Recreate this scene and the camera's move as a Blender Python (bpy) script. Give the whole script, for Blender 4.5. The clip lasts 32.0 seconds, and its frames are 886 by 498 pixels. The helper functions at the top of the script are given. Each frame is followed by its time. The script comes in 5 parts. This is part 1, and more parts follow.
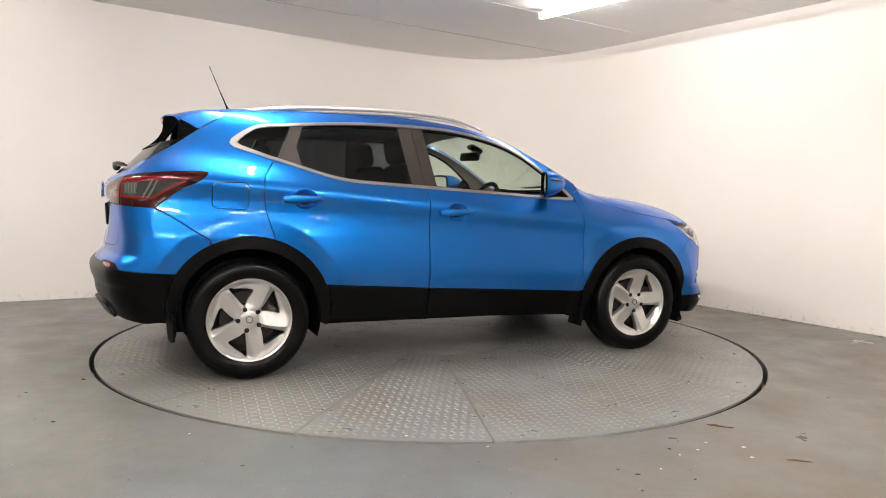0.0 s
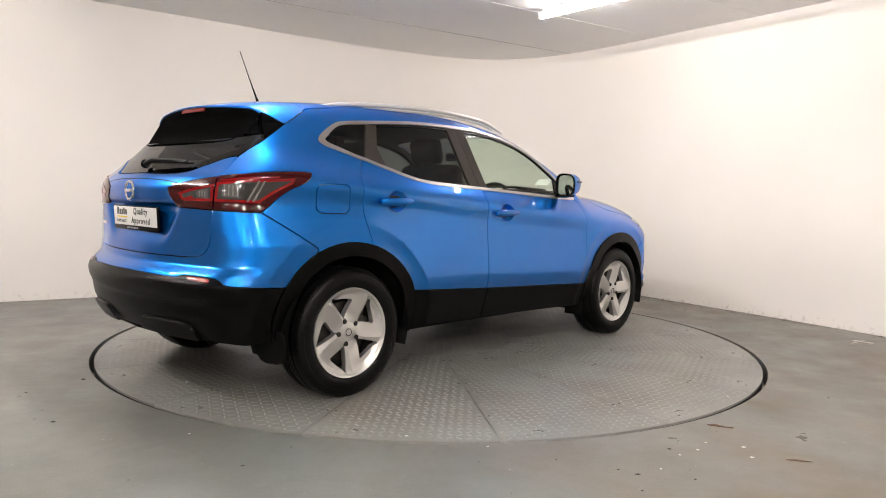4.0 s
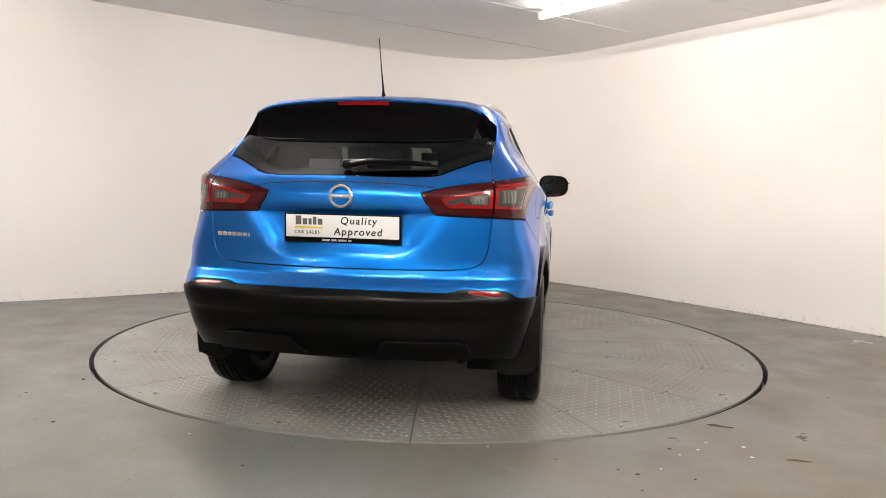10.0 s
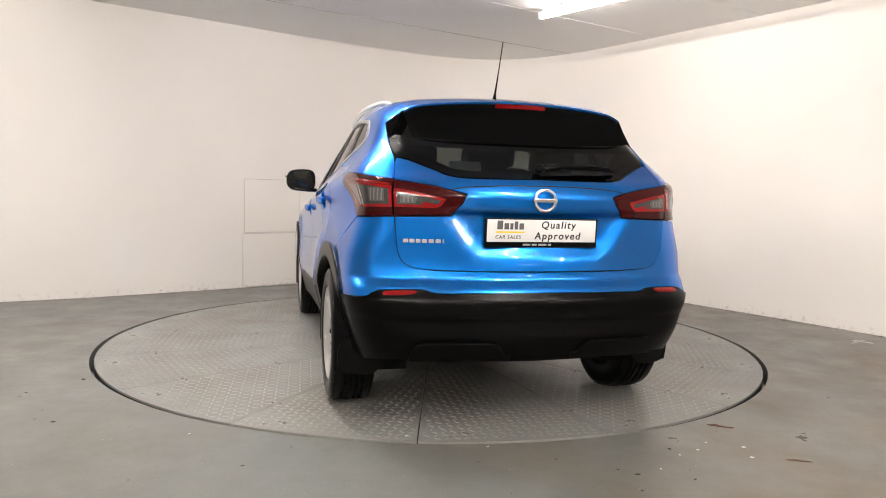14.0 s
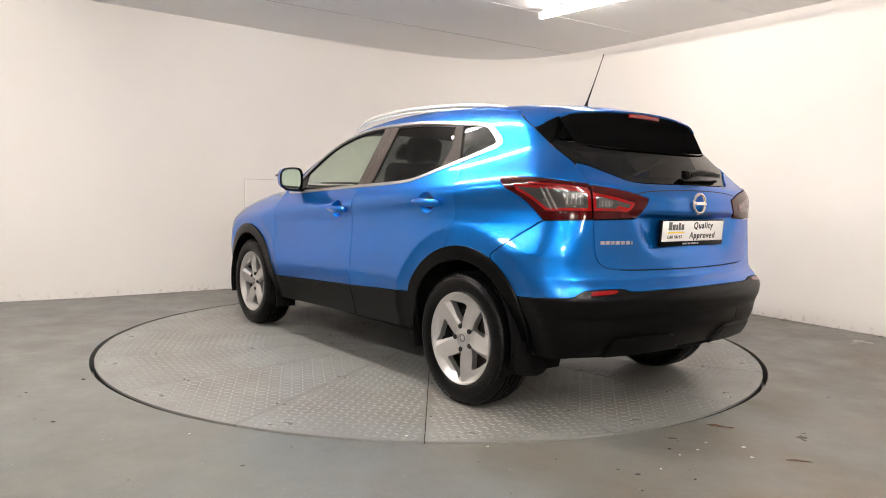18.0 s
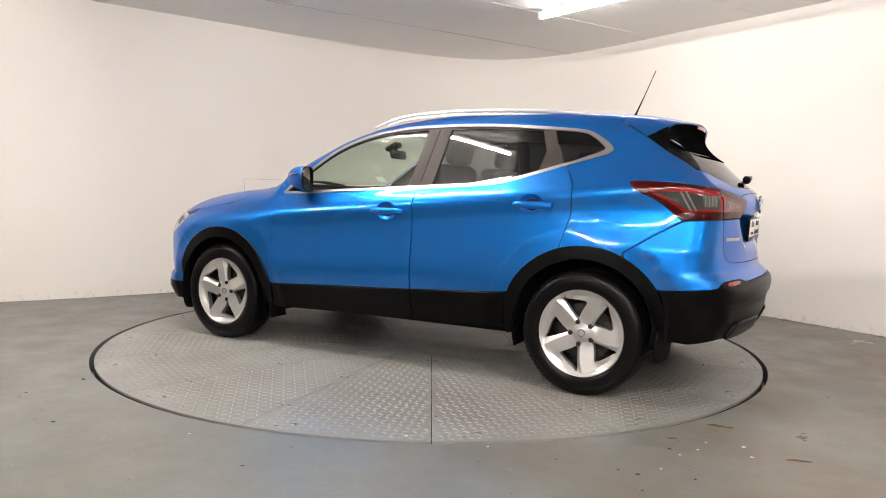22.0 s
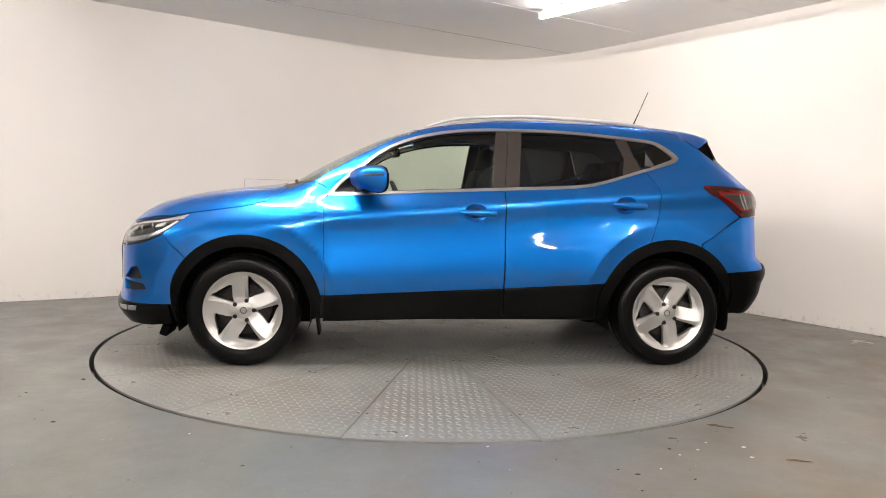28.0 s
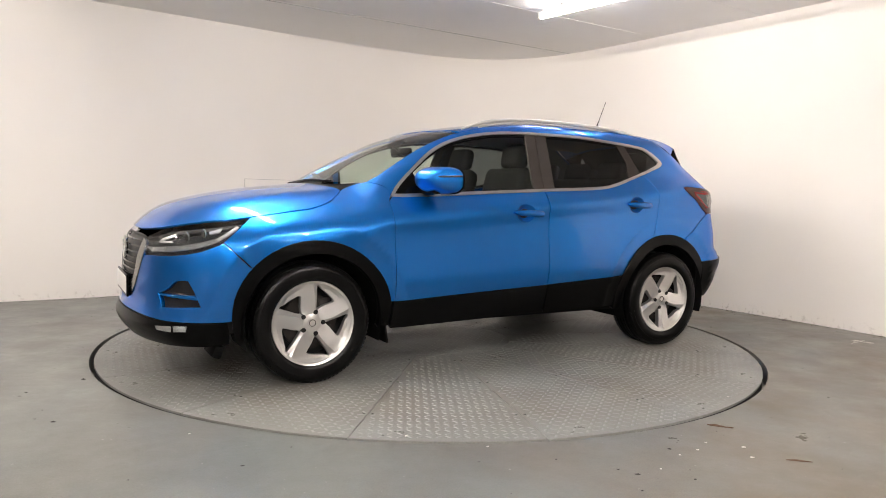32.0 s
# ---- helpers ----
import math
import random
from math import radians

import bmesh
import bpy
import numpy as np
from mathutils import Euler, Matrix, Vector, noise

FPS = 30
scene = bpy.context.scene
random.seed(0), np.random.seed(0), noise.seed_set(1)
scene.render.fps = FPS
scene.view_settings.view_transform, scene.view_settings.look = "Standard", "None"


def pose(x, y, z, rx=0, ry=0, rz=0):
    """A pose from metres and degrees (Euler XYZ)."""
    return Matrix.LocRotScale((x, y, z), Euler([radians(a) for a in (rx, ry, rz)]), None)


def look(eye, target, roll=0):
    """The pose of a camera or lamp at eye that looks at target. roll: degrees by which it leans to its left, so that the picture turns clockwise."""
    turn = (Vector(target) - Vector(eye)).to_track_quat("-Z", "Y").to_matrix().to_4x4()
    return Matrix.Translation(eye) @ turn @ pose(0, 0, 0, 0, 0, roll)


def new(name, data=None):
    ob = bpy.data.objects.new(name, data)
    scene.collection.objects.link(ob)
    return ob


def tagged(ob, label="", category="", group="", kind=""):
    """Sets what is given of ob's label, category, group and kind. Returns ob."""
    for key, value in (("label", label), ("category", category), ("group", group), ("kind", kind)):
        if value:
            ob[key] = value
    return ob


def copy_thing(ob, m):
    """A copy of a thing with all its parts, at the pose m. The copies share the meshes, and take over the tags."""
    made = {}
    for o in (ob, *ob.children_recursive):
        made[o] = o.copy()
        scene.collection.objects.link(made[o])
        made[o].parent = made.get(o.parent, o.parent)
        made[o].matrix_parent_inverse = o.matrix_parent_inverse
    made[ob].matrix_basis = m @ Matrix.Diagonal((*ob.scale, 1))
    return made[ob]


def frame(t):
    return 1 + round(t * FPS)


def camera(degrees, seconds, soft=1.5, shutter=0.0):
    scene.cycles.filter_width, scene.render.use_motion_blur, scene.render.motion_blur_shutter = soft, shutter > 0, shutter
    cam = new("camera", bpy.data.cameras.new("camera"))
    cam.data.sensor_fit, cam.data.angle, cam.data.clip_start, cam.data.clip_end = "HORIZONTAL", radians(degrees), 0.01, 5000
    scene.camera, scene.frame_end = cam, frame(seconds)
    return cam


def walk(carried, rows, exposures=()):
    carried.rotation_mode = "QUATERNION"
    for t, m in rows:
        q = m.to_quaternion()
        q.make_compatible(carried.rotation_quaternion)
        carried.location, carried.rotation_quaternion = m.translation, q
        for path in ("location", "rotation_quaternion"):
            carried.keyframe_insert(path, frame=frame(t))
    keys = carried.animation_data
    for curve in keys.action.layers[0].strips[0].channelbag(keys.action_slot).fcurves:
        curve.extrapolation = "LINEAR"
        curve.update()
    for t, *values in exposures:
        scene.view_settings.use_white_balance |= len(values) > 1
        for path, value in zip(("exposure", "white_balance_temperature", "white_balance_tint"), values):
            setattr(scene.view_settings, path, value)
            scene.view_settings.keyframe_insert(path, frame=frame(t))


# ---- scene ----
# One fixed camera on a stand before the turntable.
cam = camera(63.15, 32.0, soft=1.0)
EYE, TARGET, LEAN = (0.0, -5.2857, 1.0675), (0.0136, -4.2888, 0.9905), 1.332
walk(cam, [(0.0, look(EYE, TARGET, LEAN)), (32.0, look(EYE, TARGET, LEAN))])
scene.view_settings.exposure = 0.0

# Turntable: centre at the world's origin; heading of the car in degrees at t seconds.
TABLE_R = 2.266
CAR_OFF = (-0.105, 0.0386)


def heading(t):
    return 22.21 + 5.822 * t


# ---- light ----
world = bpy.data.worlds.new("room_air")
world.use_nodes = True
world.node_tree.nodes["Background"].inputs["Color"].default_value = (1.0, 0.93, 0.85, 1)
world.node_tree.nodes["Background"].inputs["Strength"].default_value = 0.0
scene.world = world
CEIL = 2.77
TUBE_DIR = Vector((0.62, -0.78, 0)).normalized()


# ---- materials ----
def material(name, color, rough=0.5, metal=0.0, coat=0.0, spec=0.5):
    m = bpy.data.materials.new(name)
    m.use_nodes = True
    b = m.node_tree.nodes["Principled BSDF"]
    b.inputs["Base Color"].default_value = (*color, 1)
    b.inputs["Roughness"].default_value = rough
    b.inputs["Metallic"].default_value = metal
    b.inputs["Coat Weight"].default_value = coat
    b.inputs["Coat Roughness"].default_value = 0.03
    b.inputs["Specular IOR Level"].default_value = spec
    return m


def nodes_of(m):
    return m.node_tree.nodes, m.node_tree.links, m.node_tree.nodes["Principled BSDF"]


def noise_node(m, scale, detail=4.0, rough=0.5, coord="Object"):
    n, l, b = nodes_of(m)
    tc = n.new("ShaderNodeTexCoord")
    t = n.new("ShaderNodeTexNoise")
    t.inputs["Scale"].default_value = scale
    t.inputs["Detail"].default_value = detail
    t.inputs["Roughness"].default_value = rough
    l.new(tc.outputs[coord], t.inputs["Vector"])
    return t.outputs["Fac"]


def ramp(m, fac, stops):
    n, l, b = nodes_of(m)
    r = n.new("ShaderNodeValToRGB")
    while len(r.color_ramp.elements) < len(stops):
        r.color_ramp.elements.new(0.5)
    for e, (p, c) in zip(r.color_ramp.elements, stops):
        e.position = p
        e.color = (*c, 1) if len(c) == 3 else c
    l.new(fac, r.inputs["Fac"])
    return r.outputs["Color"]


def mix(m, a, b_, fac, mode="MIX"):
    n, l, b = nodes_of(m)
    x = n.new("ShaderNodeMix")
    x.data_type, x.blend_type = "RGBA", mode
    for sock, v in ((x.inputs["Factor"], fac), (x.inputs["A"], a), (x.inputs["B"], b_)):
        if isinstance(v, (int, float)):
            sock.default_value = v
        elif isinstance(v, tuple):
            sock.default_value = (*v, 1)
        else:
            l.new(v, sock)
    return x.outputs["Result"]


def bump(m, height, strength=0.2, distance=0.002):
    n, l, b = nodes_of(m)
    k = n.new("ShaderNodeBump")
    k.inputs["Strength"].default_value = strength
    k.inputs["Distance"].default_value = distance
    l.new(height, k.inputs["Height"])
    l.new(k.outputs["Normal"], b.inputs["Normal"])
    return k


def glow(name, color, strength):
    m = material(name, color, 0.4)
    n, l, b = nodes_of(m)
    b.inputs["Emission Color"].default_value = (*color, 1)
    b.inputs["Emission Strength"].default_value = strength
    return m


def grey(v):
    return (v, v, v)


def painted_wall():
    m = material("white_wall_paint", (0.84, 0.80, 0.75), 0.62)
    n, l, b = nodes_of(m)
    big = noise_node(m, 0.7, 3)
    c = ramp(m, big, [(0.3, (0.82, 0.78, 0.73)), (0.7, (0.86, 0.825, 0.775))])
    spots = ramp(m, noise_node(m, 9.0, 6, 0.7), [(0.70, grey(0.0)), (0.78, grey(1.0))])
    c = mix(m, c, (0.70, 0.65, 0.58), mix(m, (0, 0, 0), spots, 0.22))
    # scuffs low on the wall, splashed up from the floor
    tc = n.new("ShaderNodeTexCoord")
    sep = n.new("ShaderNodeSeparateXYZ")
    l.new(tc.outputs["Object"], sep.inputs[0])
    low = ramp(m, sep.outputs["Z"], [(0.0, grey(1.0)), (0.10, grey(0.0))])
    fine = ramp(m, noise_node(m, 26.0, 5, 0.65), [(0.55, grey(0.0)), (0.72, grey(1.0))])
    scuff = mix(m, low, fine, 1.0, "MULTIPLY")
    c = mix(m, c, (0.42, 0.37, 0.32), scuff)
    l.new(c, b.inputs["Base Color"])
    bump(m, noise_node(m, 60.0, 5, 0.6), 0.18, 0.003)
    return m


def painted_floor(name, stains=1.0, lift=1.0):
    m = material(name, (0.25, 0.26, 0.25), 0.4)
    n, l, b = nodes_of(m)
    base = ramp(m, noise_node(m, 0.55, 4, 0.6), [(0.35, (0.145 * lift, 0.158 * lift, 0.150 * lift)), (0.65, (0.186 * lift, 0.191 * lift, 0.182 * lift))])
    # brown grime in soft patches
    gr = ramp(m, noise_node(m, 0.9, 6, 0.62), [(0.36, grey(0.0)), (0.66, grey(0.95 * stains))])
    # more of it trodden in on the entrance side
    tc = n.new("ShaderNodeTexCoord")
    sep = n.new("ShaderNodeSeparateXYZ")
    l.new(tc.outputs["Object"], sep.inputs[0])
    side = n.new("ShaderNodeMapRange")
    side.inputs["From Min"].default_value, side.inputs["From Max"].default_value = -1.2, 1.9
    side.inputs["To Min"].default_value, side.inputs["To Max"].default_value = 0.35, 1.0
    l.new(sep.outputs["X"], side.inputs["Value"])
    gr = mix(m, (0, 0, 0), gr, side.outputs["Result"])
    c = mix(m, base, (0.142, 0.106, 0.072), gr)
    spk = ramp(m, noise_node(m, 38.0, 4, 0.6), [(0.69, grey(0.0)), (0.73, grey(0.55))])
    c = mix(m, c, (0.09, 0.08, 0.07), spk)
    dust = ramp(m, noise_node(m, 140.0, 3, 0.7), [(0.42, grey(0.0)), (0.62, grey(0.30))])
    c = mix(m, c, (0.08, 0.08, 0.075), dust)
    white = ramp(m, noise_node(m, 52.0, 2, 0.5), [(0.745, grey(0.0)), (0.765, grey(0.6))])
    c = mix(m, c, (0.50, 0.49, 0.46), white)
    l.new(c, b.inputs["Base Color"])
    r = ramp(m, noise_node(m, 2.2, 6, 0.65), [(0.3, grey(0.26)), (0.7, grey(0.52))])
    l.new(r, b.inputs["Roughness"])
    bump(m, noise_node(m, 18.0, 10, 0.72), 0.30, 0.004)
    return m


def car_paint():
    m = material("blue_metallic_paint", (0.004, 0.13, 0.54), 0.26, 0.0, 1.0)
    n, l, b = nodes_of(m)
    fl = n.new("ShaderNodeTexVoronoi")
    fl.inputs["Scale"].default_value = 900.0
    tc = n.new("ShaderNodeTexCoord")
    l.new(tc.outputs["Object"], fl.inputs["Vector"])
    c = ramp(m, fl.outputs["Color"], [(0.0, (0.002, 0.125, 0.47)), (1.0, (0.004, 0.180, 0.60))])
    l.new(c, b.inputs["Base Color"])
    b.inputs["Metallic"].default_value = 0.86
    b.inputs["Roughness"].default_value = 0.32
    b.inputs["Coat Roughness"].default_value = 0.015
    b.inputs["Coat IOR"].default_value = 1.45
    b.inputs["Specular Tint"].default_value = (0.05, 0.42, 1.0, 1)
    return m


def rough_plastic(name, v=0.02, rough=0.55, spec=0.16):
    m = material(name, grey(v), rough, spec=spec)
    bump(m, noise_node(m, 420.0, 3), 0.10, 0.0006)
    return m


def glass(name, tint, rough=0.0, opaque=0.0):
    """A thin pane: clear by mixing gloss over a tinted see-through sheet."""
    m = bpy.data.materials.new(name)
    m.use_nodes = True
    n, l = m.node_tree.nodes, m.node_tree.links
    out = n["Material Output"]
    n.remove(n["Principled BSDF"])
    tr = n.new("ShaderNodeBsdfTransparent")
    tr.inputs["Color"].default_value = (*tint, 1)
    gl = n.new("ShaderNodeBsdfGlossy")
    gl.inputs["Roughness"].default_value = rough
    lw = n.new("ShaderNodeLayerWeight")
    lw.inputs["Blend"].default_value = 0.5
    pw = n.new("ShaderNodeMath")
    pw.operation = "POWER"
    pw.inputs[1].default_value = 5.0
    l.new(lw.outputs["Facing"], pw.inputs[0])
    fr = n.new("ShaderNodeMath")
    fr.operation = "MULTIPLY_ADD"
    fr.inputs[1].default_value, fr.inputs[2].default_value = 0.93, 0.042
    l.new(pw.outputs[0], fr.inputs[0])
    mx = n.new("ShaderNodeMixShader")
    l.new(fr.outputs[0], mx.inputs["Fac"])
    l.new(tr.outputs[0], mx.inputs[1])
    l.new(gl.outputs[0], mx.inputs[2])
    l.new(mx.outputs[0], out.inputs["Surface"])
    return m


WALL = painted_wall()
FLOOR = painted_floor("grey_floor_paint")
PLATE = painted_floor("grey_tread_plate_paint", 0.6, 1.48)
BLUE = car_paint()
BLACK = rough_plastic("black_textured_plastic", 0.0015, 0.30, 0.10)
GLOSSBLACK = material("gloss_black", grey(0.002), 0.10, 0, 0.0, 0.12)
DARK = material("dark_void", grey(0.006), 0.8)
GREYTRIM = material("satin_pillar_trim", (0.034, 0.028, 0.025), 0.55, spec=0.12)
CHROME = material("satin_chrome", (0.50, 0.49, 0.475), 0.30, 1.0)
BRIGHT = material("mirror_chrome", (0.9, 0.9, 0.9), 0.05, 1.0)
ALLOY = material("silver_alloy", (0.60, 0.59, 0.575), 0.30, 0.85, 0.3)
RUBBER = rough_plastic("tyre_rubber", 0.002, 0.30, 0.14)
STEEL = material("brake_steel", (0.022, 0.018, 0.016), 0.5, 0.5)
CLEAR = glass("clear_glass", (0.78, 0.86, 0.79))
PRIVACY = glass("privacy_glass", (0.13, 0.14, 0.145))
REARGLASS = glass("rear_privacy_glass", (0.12, 0.125, 0.125))
RED = material("red_lens", (0.036, 0.0006, 0.001), 0.05, 0, 0.0, 0.4)
REDBRIGHT = material("bright_red_lens", (0.20, 0.003, 0.004), 0.10, 0, 0.4, 0.4)
SMOKE = material("smoked_lens", (0.045, 0.042, 0.040), 0.12, 0.2, 0.6)
LENSCLEAR = glass("headlamp_cover", (0.9, 0.92, 0.93))
WHITE = material("white_plastic", (0.78, 0.77, 0.74), 0.35)
INK = material("black_print", grey(0.012), 0.5)
YELLOW = material("yellow_print", (0.85, 0.62, 0.02), 0.45)
CLOTH = rough_plastic("black_seat_cloth", 0.016, 0.85)
TRIMGREY = material("grey_cabin_lining", (0.33, 0.31, 0.28), 0.8)
BONE = material("pale_lamp_casing", (0.75, 0.74, 0.72), 0.4)
TUBEGLOW = glow("lit_tube", (1.0, 0.918, 0.87), 550.0)
# same tube with its glow cut, so the nearby wall stays even
TUBEDIM = glow("lit_tube_dimmed", (1.0, 0.918, 0.86), 65.0)


# ---- the car's skin as one smooth closed form (car space: x forward, y left, z up, origin on the ground between the axles) ----
def curve(xs, ys):
    """A smooth monotone curve through a few knots."""
    xs, ys = np.array(xs, float), np.array(ys, float)
    if xs[0] > xs[-1]:
        xs, ys = xs[::-1], ys[::-1]
    h, d = np.diff(xs), np.diff(ys) / np.diff(xs)
    m = np.zeros(len(xs))
    m[0], m[-1] = d[0], d[-1]
    for i in range(1, len(xs) - 1):
        if d[i - 1] * d[i] > 0:
            w1, w2 = 2 * h[i] + h[i - 1], h[i] + 2 * h[i - 1]
            m[i] = (w1 + w2) / (w1 / d[i - 1] + w2 / d[i])

    def f(x):
        x = np.asarray(x, float)
        i = np.clip(np.searchsorted(xs, x) - 1, 0, len(h) - 1)
        t = (np.clip(x, xs[0], xs[-1]) - xs[i]) / h[i]
        return ((1 + 2 * t) * (1 - t) ** 2 * ys[i] + t * (1 - t) ** 2 * h[i] * m[i]
                + t * t * (3 - 2 * t) * ys[i + 1] + t * t * (t - 1) * h[i] * m[i + 1])
    return f


def soft(v, w):
    return np.logaddexp(0, v / w) * w


def smax(a, b, r):
    """The larger of two distances, rounded over r."""
    k = np.clip(0.5 + 0.5 * (a - b) / r, 0, 1)
    return b + (a - b) * k + r * k * (1 - k)


TOP = curve([2.30, 2.20, 2.12, 2.02, 1.9, 1.7, 1.45, 1.2, 1.1, 0.95, 0.8, 0.64, 0.48, 0.285, 0, -0.42, -0.84, -1.34, -1.8],
            [0.70, 0.82, 0.885, 0.942, 0.99, 1.04, 1.08, 1.108, 1.130, 1.212, 1.293, 1.37, 1.44, 1.497, 1.548, 1.582, 1.585, 1.560, 1.515])
NOSE = curve([0.18, 0.25, 0.33, 0.40, 0.50, 0.68, 0.82, 0.95, 1.1], [2.09, 2.19, 2.235, 2.215, 2.205, 2.205, 2.185, 2.12, 2.0])
TAIL = curve([0.20, 0.30, 0.38, 0.46, 0.525, 0.545, 0.60, 0.618, 0.640, 0.665, 0.70, 0.80, 0.95, 1.05, 1.11, 1.17, 1.40, 1.52],
             [-1.93, -2.03, -2.095, -2.132, -2.142, -2.153, -2.163, -2.160, -2.142, -2.128, -2.095, -2.085, -2.085, -2.085, -2.06, -1.99, -1.765, -1.65])


def shoulder(x):
    return 0.982 - 0.085 * x


def belt(x):
    return 1.092 - 0.042 * x + 0.055 * np.clip((-x - 0.45) / 0.8, 0, 2) ** 2


def halfwidth(x, z):
    zs, zb = shoulder(x), belt(x)
    k = np.clip((x - 0.8) / 0.5, 0, 1)
    w = 0.886 - 0.92 * soft(z - zs, 0.018 + 0.026 * k) + 0.42 * soft(z - zb, 0.02 + 0.02 * k)
    w = w - 0.025 * (1 - k) * np.exp(-((z - zs + 0.105) / np.where(z > zs - 0.105, 0.095, 0.22)) ** 2)
    w = w - 0.28 * soft(0.55 - 0.02 * x - z, 0.02)
    w = w - 0.085 * (np.clip(x - 1.0, 0, 2) / 0.9) ** 2.2 - (0.085 - 0.030 * np.clip((1.0 - z) / 0.2, 0, 1)) * (np.clip(-x - 0.8, 0, 2) / 1.0) ** 2
    # flared edge round the wheel arches
    for cx, cz in ((1.315, 0.337), (-1.318, 0.347)):
        r = np.hypot(x - cx, z - cz) - 0.56
        w = w + 0.013 * np.exp(0.05 - np.sqrt((r / np.where(r < 0, 0.05, 0.17)) ** 2 + 0.0025)) * np.clip((0.93 - z) / 0.12, 0, 1)
    return w


def skin(x, y, z):
    """Negative inside the car."""
    y = np.abs(y)
    side = (y - halfwidth(x, z)) / 1.12
    xs = x + 0.13 * y * y * np.clip((x - 0.1) / 0.5, 0, 1)
    top = (z - TOP(xs) + 0.10 * y * y) / np.where(xs > 0.2, 1.12, 1.0)
    nose = (x - NOSE(z) + 0.27 * y * y + 0.24 * y ** 4) / 1.05
    tail = (TAIL(z) + 0.24 * y * y - x) / np.where(z > 1.13, 1.4, 1.03)
    # hollow for the number plate, under a brow
    reach = 0.41 - 0.65 * (0.985 - z)
    hollow = 1 / (1 + np.exp(-(0.987 - z) / 0.006)) / (1 + np.exp(-(z - 0.815) / 0.018)) / (1 + np.exp(-(reach - y) / 0.022))
    tail = tail + 0.032 * hollow
    f = smax(side, tail, 0.13)
    f = smax(f, nose, np.where(z < 0.42, 0.09, 0.16))
    r = np.where(x > 0.9, 0.16, 0.09)
    return smax(f, top, r)


FAN_R, FAN_F, FAN_K = -1.2, 1.3, 0.9


def u_of(x, y):
    """Where a plan point lies along the flank: x between the fans, an arc beyond them."""
    if x < FAN_R:
        return FAN_R - FAN_K * math.atan2(FAN_R - x, y)
    if x > FAN_F:
        return FAN_F + FAN_K * math.atan2(x - FAN_F, y)
    return x


def shoot(o, d, far=1.6):
    """The outermost skin point on each ray."""
    n = 48
    ts = np.linspace(0, far, n)
    vals = np.stack([skin(*(o + d * t).T) for t in ts], 1)
    inside = vals < 0
    last = n - 1 - np.argmax(inside[:, ::-1], 1)
    lo = ts[np.clip(last, 0, n - 2)]
    hi = lo + ts[1]
    for _ in range(22):
        mid = (lo + hi) / 2
        ins = skin(*(o + d * mid[:, None]).T) < 0
        lo, hi = np.where(ins, mid, lo), np.where(ins, hi, mid)
    return o + d * lo[:, None]


def flank(uv):
    """(u, z) to a point of the skin on the left flank, nose or tail."""
    uv = np.asarray(uv, float)
    u, z = uv[:, 0], uv[:, 1]
    pr, pf = np.clip((FAN_R - u) / FAN_K, 0, None), np.clip((u - FAN_F) / FAN_K, 0, None)
    ox = np.clip(u, FAN_R, FAN_F)
    o = np.stack([ox, 0 * u, z], 1)
    a = pf - pr
    d = np.stack([np.sin(a), np.cos(a), 0 * u], 1)
    return shoot(o, d)


def above(xy):
    """(x, y) to the skin's upper side."""
    xy = np.asarray(xy, float)
    o = np.stack([xy[:, 0], xy[:, 1], 0.6 + 0 * xy[:, 0]], 1)
    return shoot(o, np.array([[0, 0, 1.0]]) + 0 * o, 1.2)


def outward(p):
    e = 1e-3
    g = np.stack([skin(*(p + np.eye(3)[i] * e).T) - skin(*(p - np.eye(3)[i] * e).T) for i in range(3)], 1)
    return g / np.maximum(np.linalg.norm(g, axis=1, keepdims=True), 1e-9)


# ---- mesh helpers ----
def mesh_object(name, verts, faces, mat=None, parent=None, smooth=False, label=""):
    me = bpy.data.meshes.new(name)
    me.from_pydata([tuple(map(float, v)) for v in verts], [], faces)
    if smooth:
        me.polygons.foreach_set("use_smooth", [True] * len(me.polygons))
    me.update()
    ob = new(name, me)
    if mat:
        me.materials.append(mat)
    if parent:
        ob.parent = parent
    if label:
        ob["label"] = label
    return ob


def part(name, bm, mat, parent, label="", smooth=True, angle=35):
    """Links a bmesh as one mesh object under a thing or a part."""
    if smooth:
        for f in bm.faces:
            f.smooth = True
        for e in bm.edges:
            if len(e.link_faces) == 2 and e.calc_face_angle(0) > radians(angle):
                e.smooth = False
    me = bpy.data.meshes.new(name)
    bm.to_mesh(me)
    bm.free()
    me.materials.append(mat)
    ob = new(name, me)
    if parent:
        ob.parent = parent
    if label:
        ob["label"] = label
    return ob


def box_bm(sx, sy, sz, bevel=0.0, m=None, segments=2):
    bm = bmesh.new()
    bmesh.ops.create_cube(bm, size=1)
    bmesh.ops.scale(bm, vec=(sx, sy, sz), verts=bm.verts)
    if bevel:
        bmesh.ops.bevel(bm, geom=bm.edges[:], offset=bevel, segments=segments, affect="EDGES", profile=0.5)
    if m is not None:
        bm.transform(m)
    return bm


